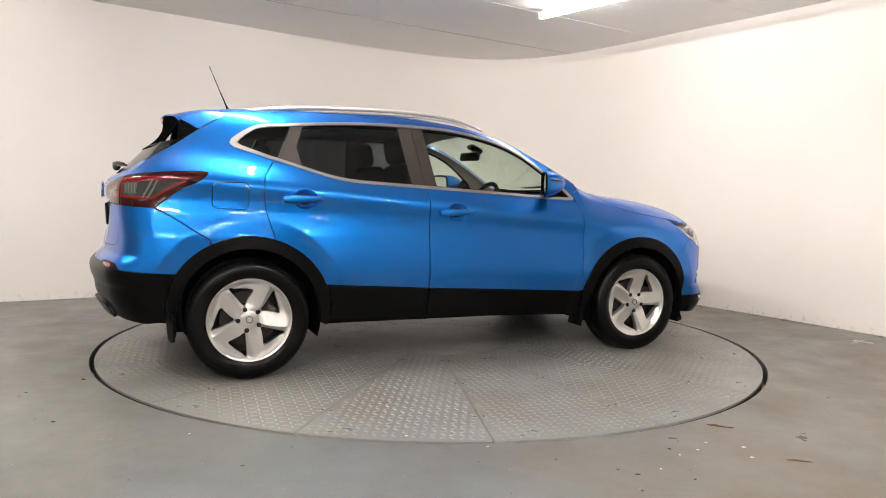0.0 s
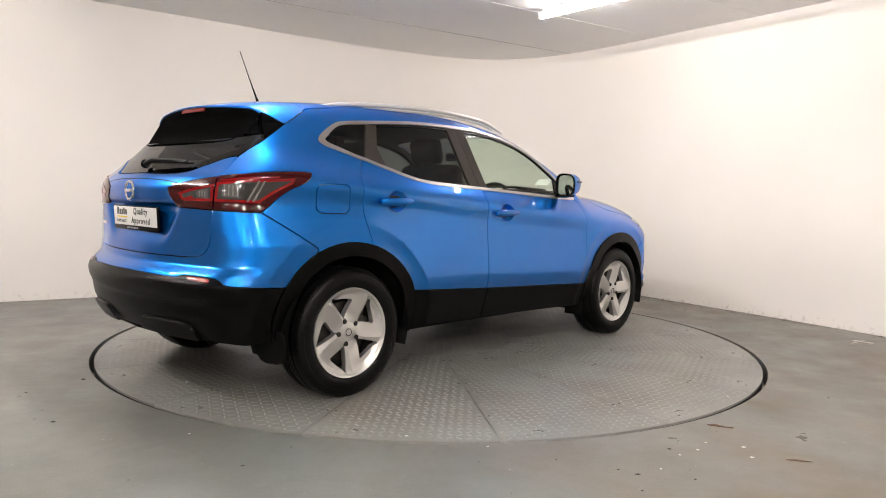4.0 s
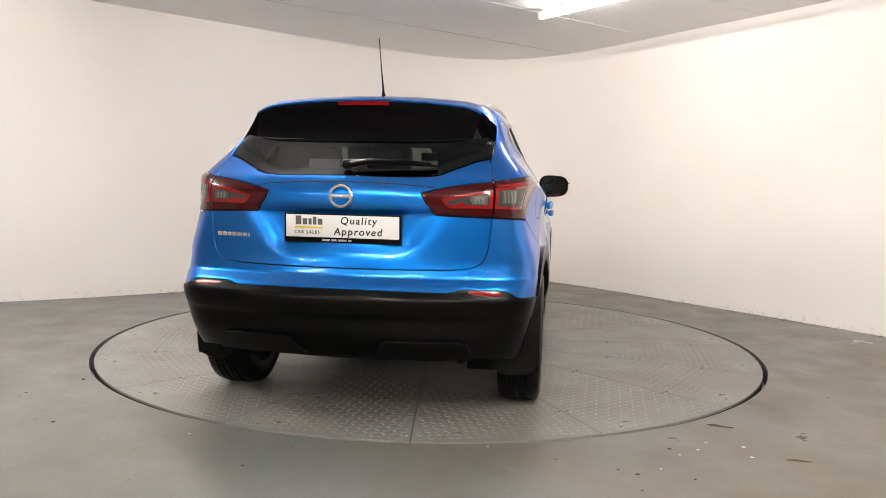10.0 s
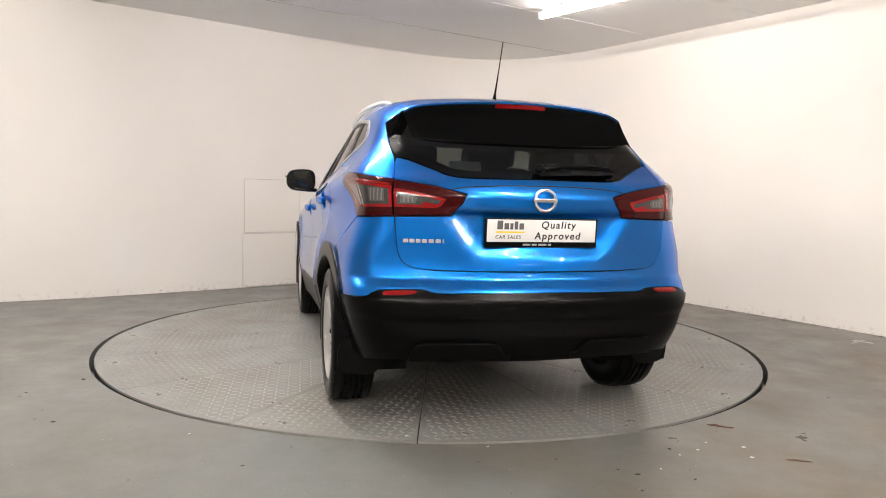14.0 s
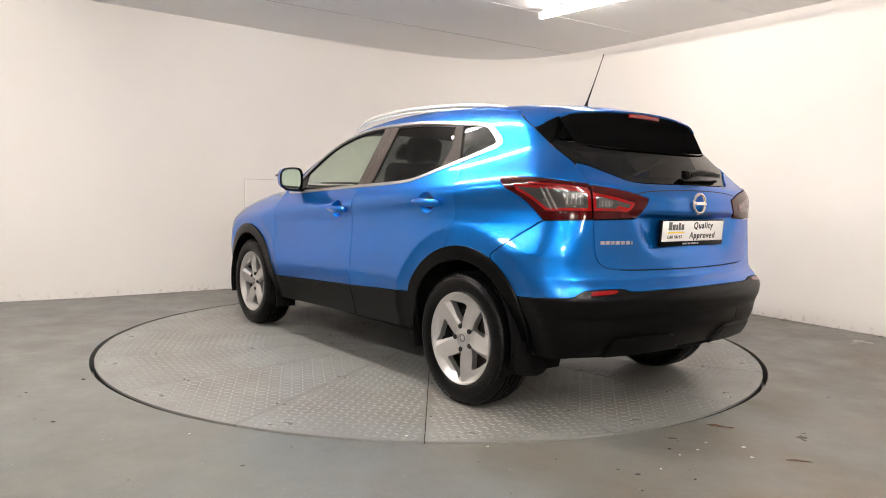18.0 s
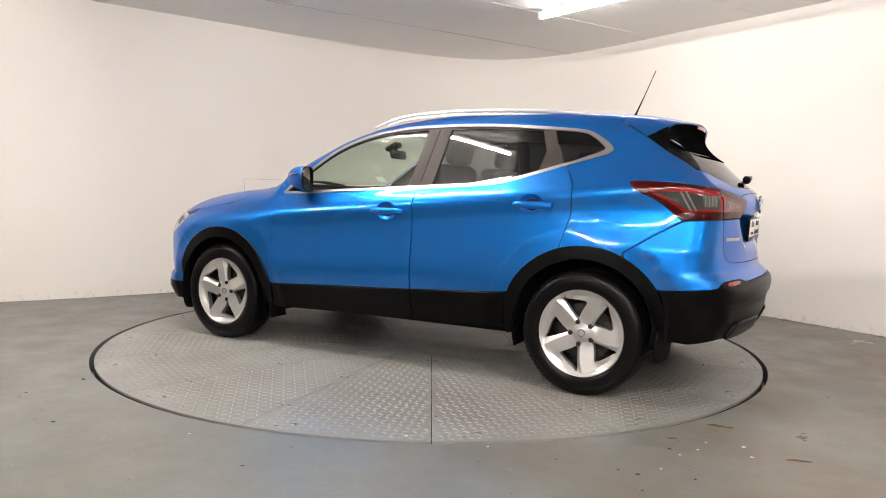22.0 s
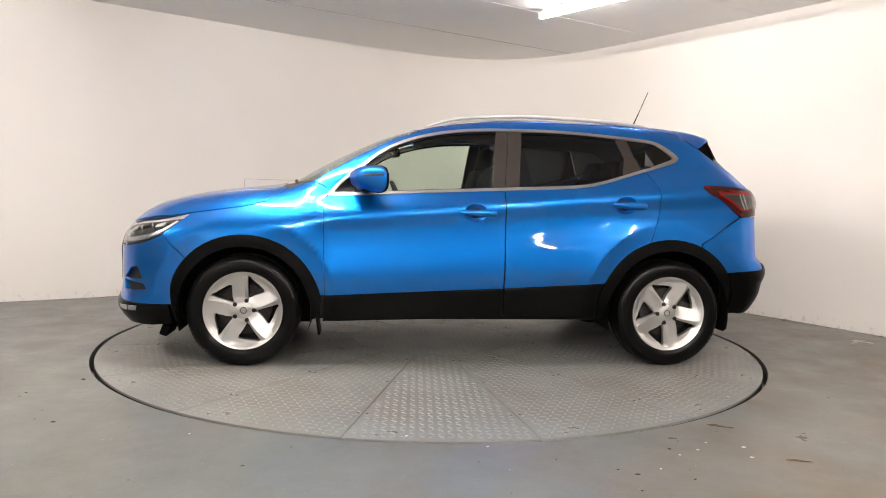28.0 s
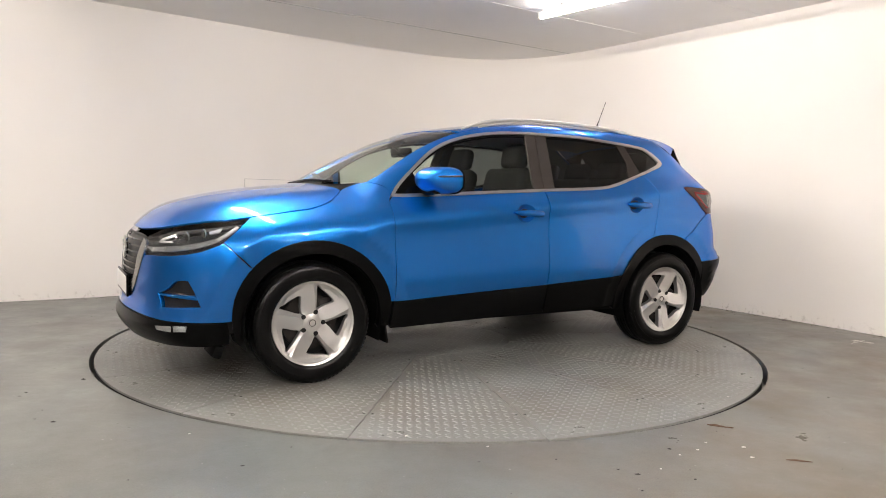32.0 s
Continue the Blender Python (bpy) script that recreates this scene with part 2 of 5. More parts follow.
def tube_bm(points, radius, sides=10, closed=False, squash=1.0):
    """A round bar swept along points; radius may be a list."""
    pts = [Vector(p) for p in points]
    n = len(pts)
    rad = radius if isinstance(radius, (list, tuple)) else [radius] * n
    bm = bmesh.new()
    rings = []
    for i, p in enumerate(pts):
        a = pts[(i - 1) % n] if (i > 0 or closed) else p
        b = pts[(i + 1) % n] if (i < n - 1 or closed) else p
        t = (b - a).normalized()
        up = Vector((0, 0, 1)) if abs(t.z) < 0.9 else Vector((1, 0, 0))
        s = t.cross(up).normalized()
        v = s.cross(t)
        rings.append([bm.verts.new(p + (s * math.cos(k * math.tau / sides) + v * math.sin(k * math.tau / sides) * squash) * rad[i]) for k in range(sides)])
    for i in range(n if closed else n - 1):
        A, B = rings[i], rings[(i + 1) % n]
        for k in range(sides):
            bm.faces.new((A[k], A[(k + 1) % sides], B[(k + 1) % sides], B[k]))
    if not closed:
        bm.faces.new(rings[0][::-1])
        bm.faces.new(rings[-1])
    bmesh.ops.recalc_face_normals(bm, faces=bm.faces[:])
    return bm


def lathe_bm(profile, steps=48, axis="Y"):
    """Turns (radius, along) pairs about an axis."""
    bm = bmesh.new()
    rings = []
    for r, a in profile:
        ring = []
        for k in range(steps):
            c, s = math.cos(k * math.tau / steps) * r, math.sin(k * math.tau / steps) * r
            ring.append(bm.verts.new((c, a, s) if axis == "Y" else (c, s, a)))
        rings.append(ring)
    for A, B in zip(rings, rings[1:]):
        for k in range(steps):
            bm.faces.new((A[k], A[(k + 1) % steps], B[(k + 1) % steps], B[k]))
    bmesh.ops.recalc_face_normals(bm, faces=bm.faces[:])
    return bm


def smooth_path(pts, step):
    """A Catmull-Rom line through pts with points about every step."""
    P = [Vector(p) for p in pts]
    out = []
    for i in range(len(P) - 1):
        a, b, c, d = P[max(i - 1, 0)], P[i], P[i + 1], P[min(i + 2, len(P) - 1)]
        n = max(1, round((c - b).length / step))
        for k in range(n):
            t = k / n
            out.append(0.5 * ((2 * b) + (c - a) * t + (2 * a - 5 * b + 4 * c - d) * t * t + (3 * b - a - 3 * c + d) * t ** 3))
    out.append(P[-1])
    return out


# ---- the room ----
CURVED = [(-6.6, -0.32), (-3.885, 1.19), (-3.23, 1.585), (-2.29, 2.285), (-1.63, 2.81), (-0.88, 3.37), (-0.1, 3.82), (0.55, 4.0),
          (1.15, 3.86), (1.62, 3.45), (2.06, 2.88), (2.56, 2.10), (3.13, 1.25), (3.65, 0.39), (5.3, -2.35)]
WALL_LINE = smooth_path([(x, y, 0) for x, y in CURVED], 0.18)


def build_wall(name, line, z1, mat, thick=0.15):
    verts, faces = [], []
    n = len(line)
    for i, p in enumerate(line):
        a, b = line[max(i - 1, 0)], line[min(i + 1, n - 1)]
        d = Vector((b.x - a.x, b.y - a.y, 0)).normalized()
        o = Vector((-d.y, d.x, 0)) * thick
        for q, z in ((p, 0), (p, z1), (p + o, z1), (p + o, 0)):
            verts.append((q.x, q.y, z))
    for i in range(n - 1):
        for k in range(4):
            a, b = i * 4 + k, i * 4 + (k + 1) % 4
            faces.append((a, b, b + 4, a + 4))
    faces += [(0, 1, 2, 3), tuple(4 * (n - 1) + k for k in (3, 2, 1, 0))]
    ob = mesh_object(name, verts, faces, mat, smooth=True)
    ob.data.set_sharp_from_angle(angle=radians(40))
    return tagged(ob, kind="structure")


def build_room():
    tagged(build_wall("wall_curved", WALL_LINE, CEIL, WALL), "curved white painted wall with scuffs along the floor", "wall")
    # the long hall behind, from which the booth opens
    hall = [Vector((5.3, -2.35, 0)), Vector((9.0, -3.0, 0)), Vector((9.0, -21.0, 0)), Vector((-10.5, -21.0, 0)), Vector((-10.5, -1.5, 0)), Vector((-6.6, -0.32, 0))]
    for i, name in enumerate(("wall_nook_east", "wall_east", "wall_south", "wall_west", "wall_nook_west")):
        tagged(build_wall(name, [hall[i], hall[i + 1]], CEIL, HALLWALL), "plain grey concrete wall closing the hall", "wall")
    # floor with a round pit for the turntable
    n = 128
    verts, faces = [], []
    R0 = TABLE_R + 0.017
    for k in range(n):
        a = k * math.tau / n
        c, s = math.cos(a), math.sin(a)
        far = 24.0 / max(abs(c), abs(s))
        verts += [(c * R0, s * R0, -0.12), (c * R0, s * R0, 0.0), (c * far, s * far, 0.0)]
    for k in range(n):
        a, b = 3 * k, 3 * ((k + 1) % n)
        faces += [(a, b, b + 1, a + 1), (a + 1, b + 1, b + 2, a + 2)]
    verts.append((0, 0, -0.12))
    faces += [(3 * ((k + 1) % n), 3 * k, len(verts) - 1) for k in range(n)]
    floor = mesh_object("floor", verts, faces, FLOOR)
    tagged(floor, "grey painted concrete floor with brown grime stains", "floor", kind="structure")
    ceil = box_bm(50, 50, 0.12, 0, pose(0, 0, CEIL + 0.06))
    # joint strips between the boards, 1.23 m apart
    along, across = Vector((0.832, 0.555, 0)), Vector((-0.555, 0.832, 0))
    a = math.degrees(math.atan2(along.y, along.x))
    for k in range(-3, 3):
        c = across * (0.788 + 1.23 * k) + along * 1.5
        tmp = bpy.data.meshes.new("strip")
        sb = box_bm(9.0, 0.011 if k != 1 else 0.007, 0.004, 0, pose(c.x, c.y, CEIL - 0.002, 0, 0, a))
        sb.to_mesh(tmp)
        sb.free()
        n0 = len(ceil.faces)
        ceil.from_mesh(tmp)
        ceil.faces.ensure_lookup_table()
        for f in ceil.faces[n0:]:
            f.material_index = 1 if k != 1 else 2
        bpy.data.meshes.remove(tmp)
    c = part("ceiling", ceil, CEILMAT, None, smooth=False)
    c.data.materials.append(STRIP)
    c.data.materials.append(JOINT)
    tagged(c, "pale grey boarded ceiling with narrow joint strips", "ceiling", kind="structure")


STRIP = material("white_joint_strip", (0.85, 0.83, 0.80), 0.4)
JOINT = material("grey_joint", (0.46, 0.44, 0.42), 0.7)
HALLWALL = material("grey_concrete", (0.50, 0.485, 0.46), 0.8)


def ceiling_paint():
    m = material("ceiling_paint", (0.86, 0.84, 0.81), 0.7)
    n, l, b = nodes_of(m)
    c = ramp(m, noise_node(m, 1.2, 4), [(0.3, (0.86, 0.84, 0.81)), (0.7, (0.89, 0.87, 0.845))])
    l.new(c, b.inputs["Base Color"])
    bump(m, noise_node(m, 30.0, 5), 0.1, 0.002)
    return m


CEILMAT = ceiling_paint()
build_room()


# ---- lamps ----
def batten(x, y, lit, r=0.012):
    """A tube lamp under the ceiling: casing, clips, end caps and a glowing tube."""
    a = math.degrees(math.atan2(TUBE_DIR.y, TUBE_DIR.x))
    ob = new("tube_lamp")
    ob.matrix_basis = pose(x, y, CEIL, 0, 0, a)
    tagged(ob, "white fluorescent tube lamp, lit, fixed under the ceiling", "lamp", "ceiling tube lamps")
    part("casing", box_bm(1.50, 0.022, 0.018, 0.004, pose(0, 0, -0.044)), BONE, ob)
    for s in (-0.5, 0.5):
        part("clip", box_bm(0.03, 0.045, 0.03, 0.003, pose(s, 0, -0.014)), BONE, ob)
    t = tube_bm([(-0.745, 0, -0.082), (0.745, 0, -0.082)], r, 14)
    part("tube", t, lit, ob)
    for s in (-0.757, 0.757):
        part("end_cap", box_bm(0.014, 0.052, 0.06, 0.004, pose(s, 0, -0.07)), BONE, ob)
    return ob


# lamp over the far side of the table, dimmed to spare the right wall
batten(1.405, 0.825, TUBEDIM, 0.018)
# the one at (-3.95, -1.75) is an added, unseen fill for the left wall
# the rest at full glow, thickest towards the open hall
for _x, _y in [(-1.18, -0.90), (1.5, -4.2), (-3.95, -1.75), (-1.0, -5.6), (3.7, -5.2), (1.2, -7.4)]:
    batten(_x, _y, TUBEGLOW)
for _y in (-9.5, -15.0):
    for _x in (-6.0, -0.5, 5.0):
        batten(_x, _y, TUBEGLOW)


# ---- access panels in the wall, grit and scraps on the floor ----
def wall_at(x):
    """The wall's face and direction where it passes x on the left flank."""
    for a, b in zip(WALL_LINE, WALL_LINE[1:]):
        if a.x <= x <= b.x:
            t = (x - a.x) / (b.x - a.x)
            return a.lerp(b, t), (b - a).normalized()


def access_panel(name, x0, x1, z0, z1):
    p0, p1 = wall_at(x0)[0], wall_at(x1)[0]
    d = p1 - p0
    at = Matrix.Translation((p0 + p1) / 2 + Vector((0, 0, (z0 + z1) / 2))) @ Matrix.Rotation(math.atan2(d.y, d.x), 4, "Z")
    ob = part(name, box_bm(d.length - 0.008, 0.014, z1 - z0 - 0.008, 0.002, at), WALL, None, smooth=False)
    # grey backing whose rim puts the shadow gap round the panel into colour
    part("joint", box_bm(d.length, 0.007, z1 - z0, 0, at), JOINT, ob, "grey shadow joint", smooth=False)
    return tagged(ob, "flush white painted access panel in the wall", "panel", "wall access panels")


access_panel("access_panel", -2.035, -1.52, 0.595, 1.175)
access_panel("access_panel", -2.05, -1.56, 0.006, 0.588)


def scrap(name, x, y, pts, mat, label, cat, h=0.003):
    bm = bmesh.new()
    A = [bm.verts.new((x + px, y + py, 0.0005 + h * (0.5 + 0.5 * math.sin(i * 2.1)))) for i, (px, py) in enumerate(pts)]
    B = [bm.verts.new((v.co.x, v.co.y, 0.0002)) for v in A]
    bm.faces.new(A)
    bm.faces.new(B[::-1])
    for k in range(len(A)):
        bm.faces.new((A[k], B[k], B[(k + 1) % len(A)], A[(k + 1) % len(A)]))
    bmesh.ops.recalc_face_normals(bm, faces=bm.faces[:])
    return tagged(part(name, bm, mat, None, smooth=False), label, cat)


LEAF = material("dry_leaf_brown", (0.10, 0.055, 0.03), 0.8)
FLUFF = material("white_scrap", (0.75, 0.73, 0.70), 0.8)
SOOT = material("dark_grit", (0.025, 0.022, 0.02), 0.85)
scrap("dry_leaf", 1.375, -1.97, [(-0.055, 0.02), (-0.02, 0.018), (0.02, 0.0), (0.055, -0.022), (0.045, -0.028), (0.0, -0.012), (-0.045, 0.006)], LEAF, "curled brown dry leaf lying on the floor", "leaf", 0.006)
scrap("dry_leaf", 1.529, -2.409, [(-0.05, 0.012), (-0.01, 0.012), (0.03, 0.002), (0.05, -0.01), (0.02, -0.006), (-0.02, 0.004)], LEAF, "thin brown dry leaf lying on the floor", "leaf", 0.005)
for _i, (_x, _y, _s) in enumerate([(1.364, -2.252, 0.011), (1.348, -2.373, 0.010), (1.148, -2.297, 0.007), (-0.098, -2.187, 0.008), (-1.042, -2.21, 0.006), (1.62, -1.46, 0.007), (0.25, -2.30, 0.006), (1.05, -2.36, 0.005), (1.22, -2.20, 0.006), (0.92, -2.52, 0.005)]):
    scrap("paper_scrap", _x, _y, [(_s * math.cos(a + _i), 0.7 * _s * math.sin(a + _i)) for a in (0, 1.1, 2.4, 3.6, 5.0)], FLUFF, "tiny torn white paper scrap on the floor", "scrap", 0.002)["group"] = "paper scraps"


def fluff():
    """A loose tuft of pale fibre by the wall."""
    rnd = random.Random(5)
    bm = bmesh.new()
    for k in range(14):
        p = Vector((3.237 + rnd.gauss(0, 0.025), 0.061 + rnd.gauss(0, 0.015), 0.012 + abs(rnd.gauss(0, 0.008))))
        q = p + Vector((rnd.gauss(0, 0.018), rnd.gauss(0, 0.018), rnd.gauss(0, 0.005)))
        tb = tube_bm([p, p.lerp(q, 0.5) + Vector((0, 0, 0.005)), q], 0.0015, 4)
        tmp = bpy.data.meshes.new("strand")
        tb.to_mesh(tmp)
        tb.free()
        bm.from_mesh(tmp)
        bpy.data.meshes.remove(tmp)
    tagged(part("fibre_tuft", bm, FLUFF, None), "loose pale fibre tuft lying by the wall", "fluff", kind="stuff")


fluff()


def grit():
    """Dark crumbs strewn over the floor, thicker along the wall."""
    rnd = random.Random(11)
    verts, faces = [], []
    spots = [(rnd.uniform(-3.6, 3.6), rnd.uniform(-3.2, 2.6), rnd.uniform(0.002, 0.006)) for _ in range(260)]
    spots += [(-1.695, -2.086, 0.009), (-1.908, -1.362, 0.014), (1.03, -2.29, 0.008), (-0.716, -2.566, 0.006), (0.814, -2.579, 0.008), (1.539, -1.52, 0.014)]
    for k in range(len(WALL_LINE) - 1):
        for _ in range(7):
            p = WALL_LINE[k].lerp(WALL_LINE[k + 1], rnd.random())
            d = (WALL_LINE[k + 1] - WALL_LINE[k]).normalized()
            q = p + Vector((d.y, -d.x, 0)) * abs(rnd.gauss(0.01, 0.04))
            spots.append((q.x, q.y, rnd.uniform(0.003, 0.010)))
    for x, y, s in spots:
        if math.hypot(x, y) < TABLE_R + 0.03:
            continue
        o = len(verts)
        n = 5
        turn = rnd.random() * 6
        st = rnd.uniform(1.0, 2.2)
        for k in range(n):
            a = turn + k * math.tau / n
            r = s * rnd.uniform(0.6, 1.2)
            verts.append((x + r * st * math.cos(a), y + r * math.sin(a), 0.0003))
        verts.append((x, y, s * 0.5))
        faces += [(o + k, o + (k + 1) % n, o + n) for k in range(n)]
    tagged(mesh_object("floor_grit", verts, faces, SOOT), "dark crumbs of dirt strewn over the floor", "grit", kind="stuff")


grit()


# ---- panels cut out of the car's skin ----
from mathutils.geometry import delaunay_2d_cdt


def resample(loop, step):
    out = []
    n = len(loop)
    for i in range(n):
        a, b = np.array(loop[i], float), np.array(loop[(i + 1) % n], float)
        k = max(1, math.ceil(np.linalg.norm(b - a) / step))
        out += [a + (b - a) * j / k for j in range(k)]
    keep = [p for i, p in enumerate(out) if np.linalg.norm(p - out[i - 1]) > 1e-5]
    return np.array(keep)


def area2(loop):
    x, y = np.array(loop).T
    return np.sum(x * np.roll(y, -1) - np.roll(x, -1) * y) / 2


def inset(loop, d):
    """Moves a closed outline inwards by d (outwards for d below zero)."""
    P = np.array(loop, float)
    if area2(P) < 0:
        P = P[::-1]
    a, b = P - np.roll(P, 1, 0), np.roll(P, -1, 0) - P
    a /= np.maximum(np.linalg.norm(a, axis=1, keepdims=True), 1e-9)
    b /= np.maximum(np.linalg.norm(b, axis=1, keepdims=True), 1e-9)
    n = np.stack([-(a + b)[:, 1], (a + b)[:, 0]], 1)
    n /= np.maximum(np.linalg.norm(n, axis=1, keepdims=True), 1e-9)
    c = np.maximum(np.sum(n * np.stack([-b[:, 1], b[:, 0]], 1), 1), 0.45)
    return P + n * (d / c)[:, None]


def inside(pts, loop):
    x, y = pts.T
    r = np.zeros(len(pts), bool)
    L = np.array(loop)
    for (x1, y1), (x2, y2) in zip(L, np.roll(L, -1, 0)):
        c = (y1 > y) != (y2 > y)
        if y1 != y2:
            r ^= c & (x < (x2 - x1) * (y - y1) / (y2 - y1) + x1)
    return r


def path2(*segments, step=0.02):
    """An outline of smooth stretches joined at corners."""
    out = []
    for s in segments:
        if len(s) == 1:
            out.append(s[0])
        else:
            out += [(p.x, p.y) for p in smooth_path([(a, b, 0) for a, b in s], step)]
    keep = []
    for p in out:
        if not keep or math.dist(p, keep[-1]) > 1e-4:
            keep.append(p)
    if math.dist(keep[0], keep[-1]) < 1e-4:
        keep.pop()
    return keep


def panel(name, loops, mat, parent, proj="flank", step=0.025, off=0.0, thick=0.014, gap=0.0013, both=False, mirror=False, label="", roundness=0.35):
    """One sheet of the skin inside an outline (first loop) less its holes, with turned-in edges. mirror: on the right side; both: left and right in one mesh."""
    loops = [loops] if isinstance(loops[0][0], (int, float, np.floating)) else loops
    loops = [resample(inset(resample(l, step), gap if i == 0 else -gap), step) for i, l in enumerate(loops)]
    B = np.concatenate(loops)
    edges, k = [], 0
    for l in loops:
        edges += [(k + i, k + (i + 1) % len(l)) for i in range(len(l))]
        k += len(l)
    lo, hi = loops[0].min(0), loops[0].max(0)
    nx, ny = int((hi[0] - lo[0]) / step) + 2, int((hi[1] - lo[1]) / step) + 2
    g = np.stack(np.meshgrid(lo[0] + step * (np.arange(nx) + 0.37), lo[1] + step * (np.arange(ny) + 0.41), indexing="ij"), -1).reshape(-1, 2)
    ok = inside(g, loops[0])
    for h in loops[1:]:
        ok &= ~inside(g, h)
    g = g[ok]
    if len(g):
        d = np.full(len(g), 9.0)
        for b in B:
            d = np.minimum(d, np.sum((g - b) ** 2, 1))
        g = g[d > (0.55 * step) ** 2]
    pts = np.concatenate([B, g])
    vs, es, fs, ov, oe, of = delaunay_2d_cdt([Vector((float(a), float(b))) for a, b in pts], edges, [], 1, 1e-6)
    uv = np.array([(v.x, v.y) for v in vs])
    P = flank(uv) if proj == "flank" else above(uv)
    N = outward(P)
    P = P + N * off
    faces = [tuple(f) for f in fs]
    if len(loops) > 1:
        mid = np.array([uv[list(f)].mean(0) for f in faces])
        drop = np.zeros(len(faces), bool)
        for h in loops[1:]:
            drop |= inside(mid, h)
        faces = [f for f, d in zip(faces, drop) if not d]
    a, b, c = (P[[f[i] for f in faces]] for i in range(3))
    flip = np.sum(np.cross(b - a, c - a) * N[[f[0] for f in faces]], 1) < 0
    faces = [f[::-1] if r else f for f, r in zip(faces, flip)]
    # rim turned inwards
    count = {}
    for f in faces:
        for i in range(3):
            e = (f[i], f[(i + 1) % 3])
            count[e] = 1
    rim = [e for e in count if (e[1], e[0]) not in count]
    V, NN, F = list(P), list(N), list(faces)
    made = {}
    for i, j in rim:
        t = P[j] - P[i]
        o = np.cross(t, N[i])
        o /= max(np.linalg.norm(o), 1e-9)
        for q in (i, j):
            made.setdefault(q, []).append(o)
    idx = {}
    for q, os in made.items():
        o = np.sum(os, 0)
        o /= max(np.linalg.norm(o), 1e-9)
        idx[q] = len(V)
        V += [P[q], P[q] - N[q] * thick * 0.25 + o * 0.0006, P[q] - N[q] * thick]
        s = N[q] * 0.7 + o * 0.7
        NN += [N[q] * (1 - roundness) + o * roundness, s * 0.3 + o, o]
    for i, j in rim:
        a, b = idx[i], idx[j]
        for r in (0, 1):
            F.append((a + r, a + r + 1, b + r + 1, b + r))
    V, NN = np.array(V), np.array(NN)
    flipm = np.array([1, -1, 1])
    if mirror:
        V, NN, F = V * flipm, NN * flipm, [f[::-1] for f in F]
    elif both:
        n = len(V)
        F = F + [tuple(i + n for i in f[::-1]) for f in F]
        V, NN = np.concatenate([V, V * flipm]), np.concatenate([NN, NN * flipm])
    ob = mesh_object(name, V, F, mat, parent, True, label)
    NN = NN / np.maximum(np.linalg.norm(NN, axis=1, keepdims=True), 1e-9)
    ob.data.normals_split_custom_set_from_vertices([tuple(map(float, v)) for v in NN])
    return ob


def pair(name, loops, mat, parent, **kw):
    return [panel(name, loops, mat, parent, mirror=m, **kw) for m in (False, True)]


def mirrored(ob, parent=None):
    """The same part for the other side of the car."""
    me = ob.data.copy()
    me.transform(Matrix.Diagonal((1, -1, 1, 1)))
    me.flip_normals()
    o = new(ob.name.split(".")[0], me)
    o.parent = parent or ob.parent
    if "label" in ob:
        o["label"] = ob["label"]
    return o


def ux(x, y=0.83):
    return u_of(x, y)


def arc(cx, cz, r, a0, a1, n=26):
    return [(ux(cx + r * math.cos(radians(a0 + (a1 - a0) * i / n))), cz + r * math.sin(radians(a0 + (a1 - a0) * i / n))) for i in range(n + 1)]


AXLE_F, AXLE_R, HUB = 1.323, -1.323, 0.337
ARCH_F, ARCH_R = (1.315, 0.337), (-1.318, 0.347)
R_OUT, R_IN = 0.462, 0.388

car = new("car")
tagged(car, "blue metallic five-door crossover car with black lower cladding", "car")

# window outline (outer edge of the bright frame)
DLO_TOP = [(0.826, 1.056), (0.765, 1.125), (0.63, 1.239), (0.491, 1.340), (0.349, 1.406), (0.169, 1.454), (-0.048, 1.483), (-0.33, 1.491),
           (-0.667, 1.486), (-1.022, 1.460), (-1.238, 1.440), (-1.300, 1.430), (-1.341, 1.416), (-1.396, 1.391), (-1.441, 1.364), (-1.465, 1.344), (-1.473, 1.328)]
DLO_LOW = [(-1.473, 1.324), (-1.446, 1.305), (-1.407, 1.292), (-1.27, 1.259), (-1.169, 1.233), (-1.072, 1.203), (-0.964, 1.171), (-0.88, 1.147), (-0.76, 1.123), (-0.57, 1.109), (-0.263, 1.094), (0.249, 1.067), (0.763, 1.041), (0.826, 1.050)]
DLO = path2(DLO_TOP, DLO_LOW)
TOPW = curve([p[0] for p in DLO_TOP], [p[1] for p in DLO_TOP])
LOWW = curve([p[0] for p in DLO_LOW], [p[1] for p in DLO_LOW])

EDGE_TOP = [(0.93, 1.128), (0.75, 1.237), (0.6, 1.322), (0.45, 1.394), (0.30, 1.449), (0.15, 1.484), (0.0, 1.508), (-0.3, 1.531), (-0.7, 1.537), (-1.1, 1.524), (-1.35, 1.505), (-1.50, 1.492)]
BLACK_TOP = [(-1.722, 0.602), (-1.878, 0.618), (-1.930, 0.628), (-1.965, 0.652), (-2.105, 0.658), (-2.14, 0.652), (-2.18, 0.643), (-2.35, 0.646), (-2.614, 0.648)]
GATE_SIDE = [(-1.992, 0.964), (-1.998, 0.90), (-2.004, 0.83), (-2.022, 0.775), (-2.065, 0.745), (-2.13, 0.737)]


BONNET_EDGE = [(0.93, 1.126), (0.97, 1.116), (1.01, 1.103), (1.05, 1.089), (1.09, 1.071), (1.12, 1.050), (1.15, 1.030), (1.19, 1.006), (1.30, 0.968), (1.454, 0.947), (1.69, 0.915)]


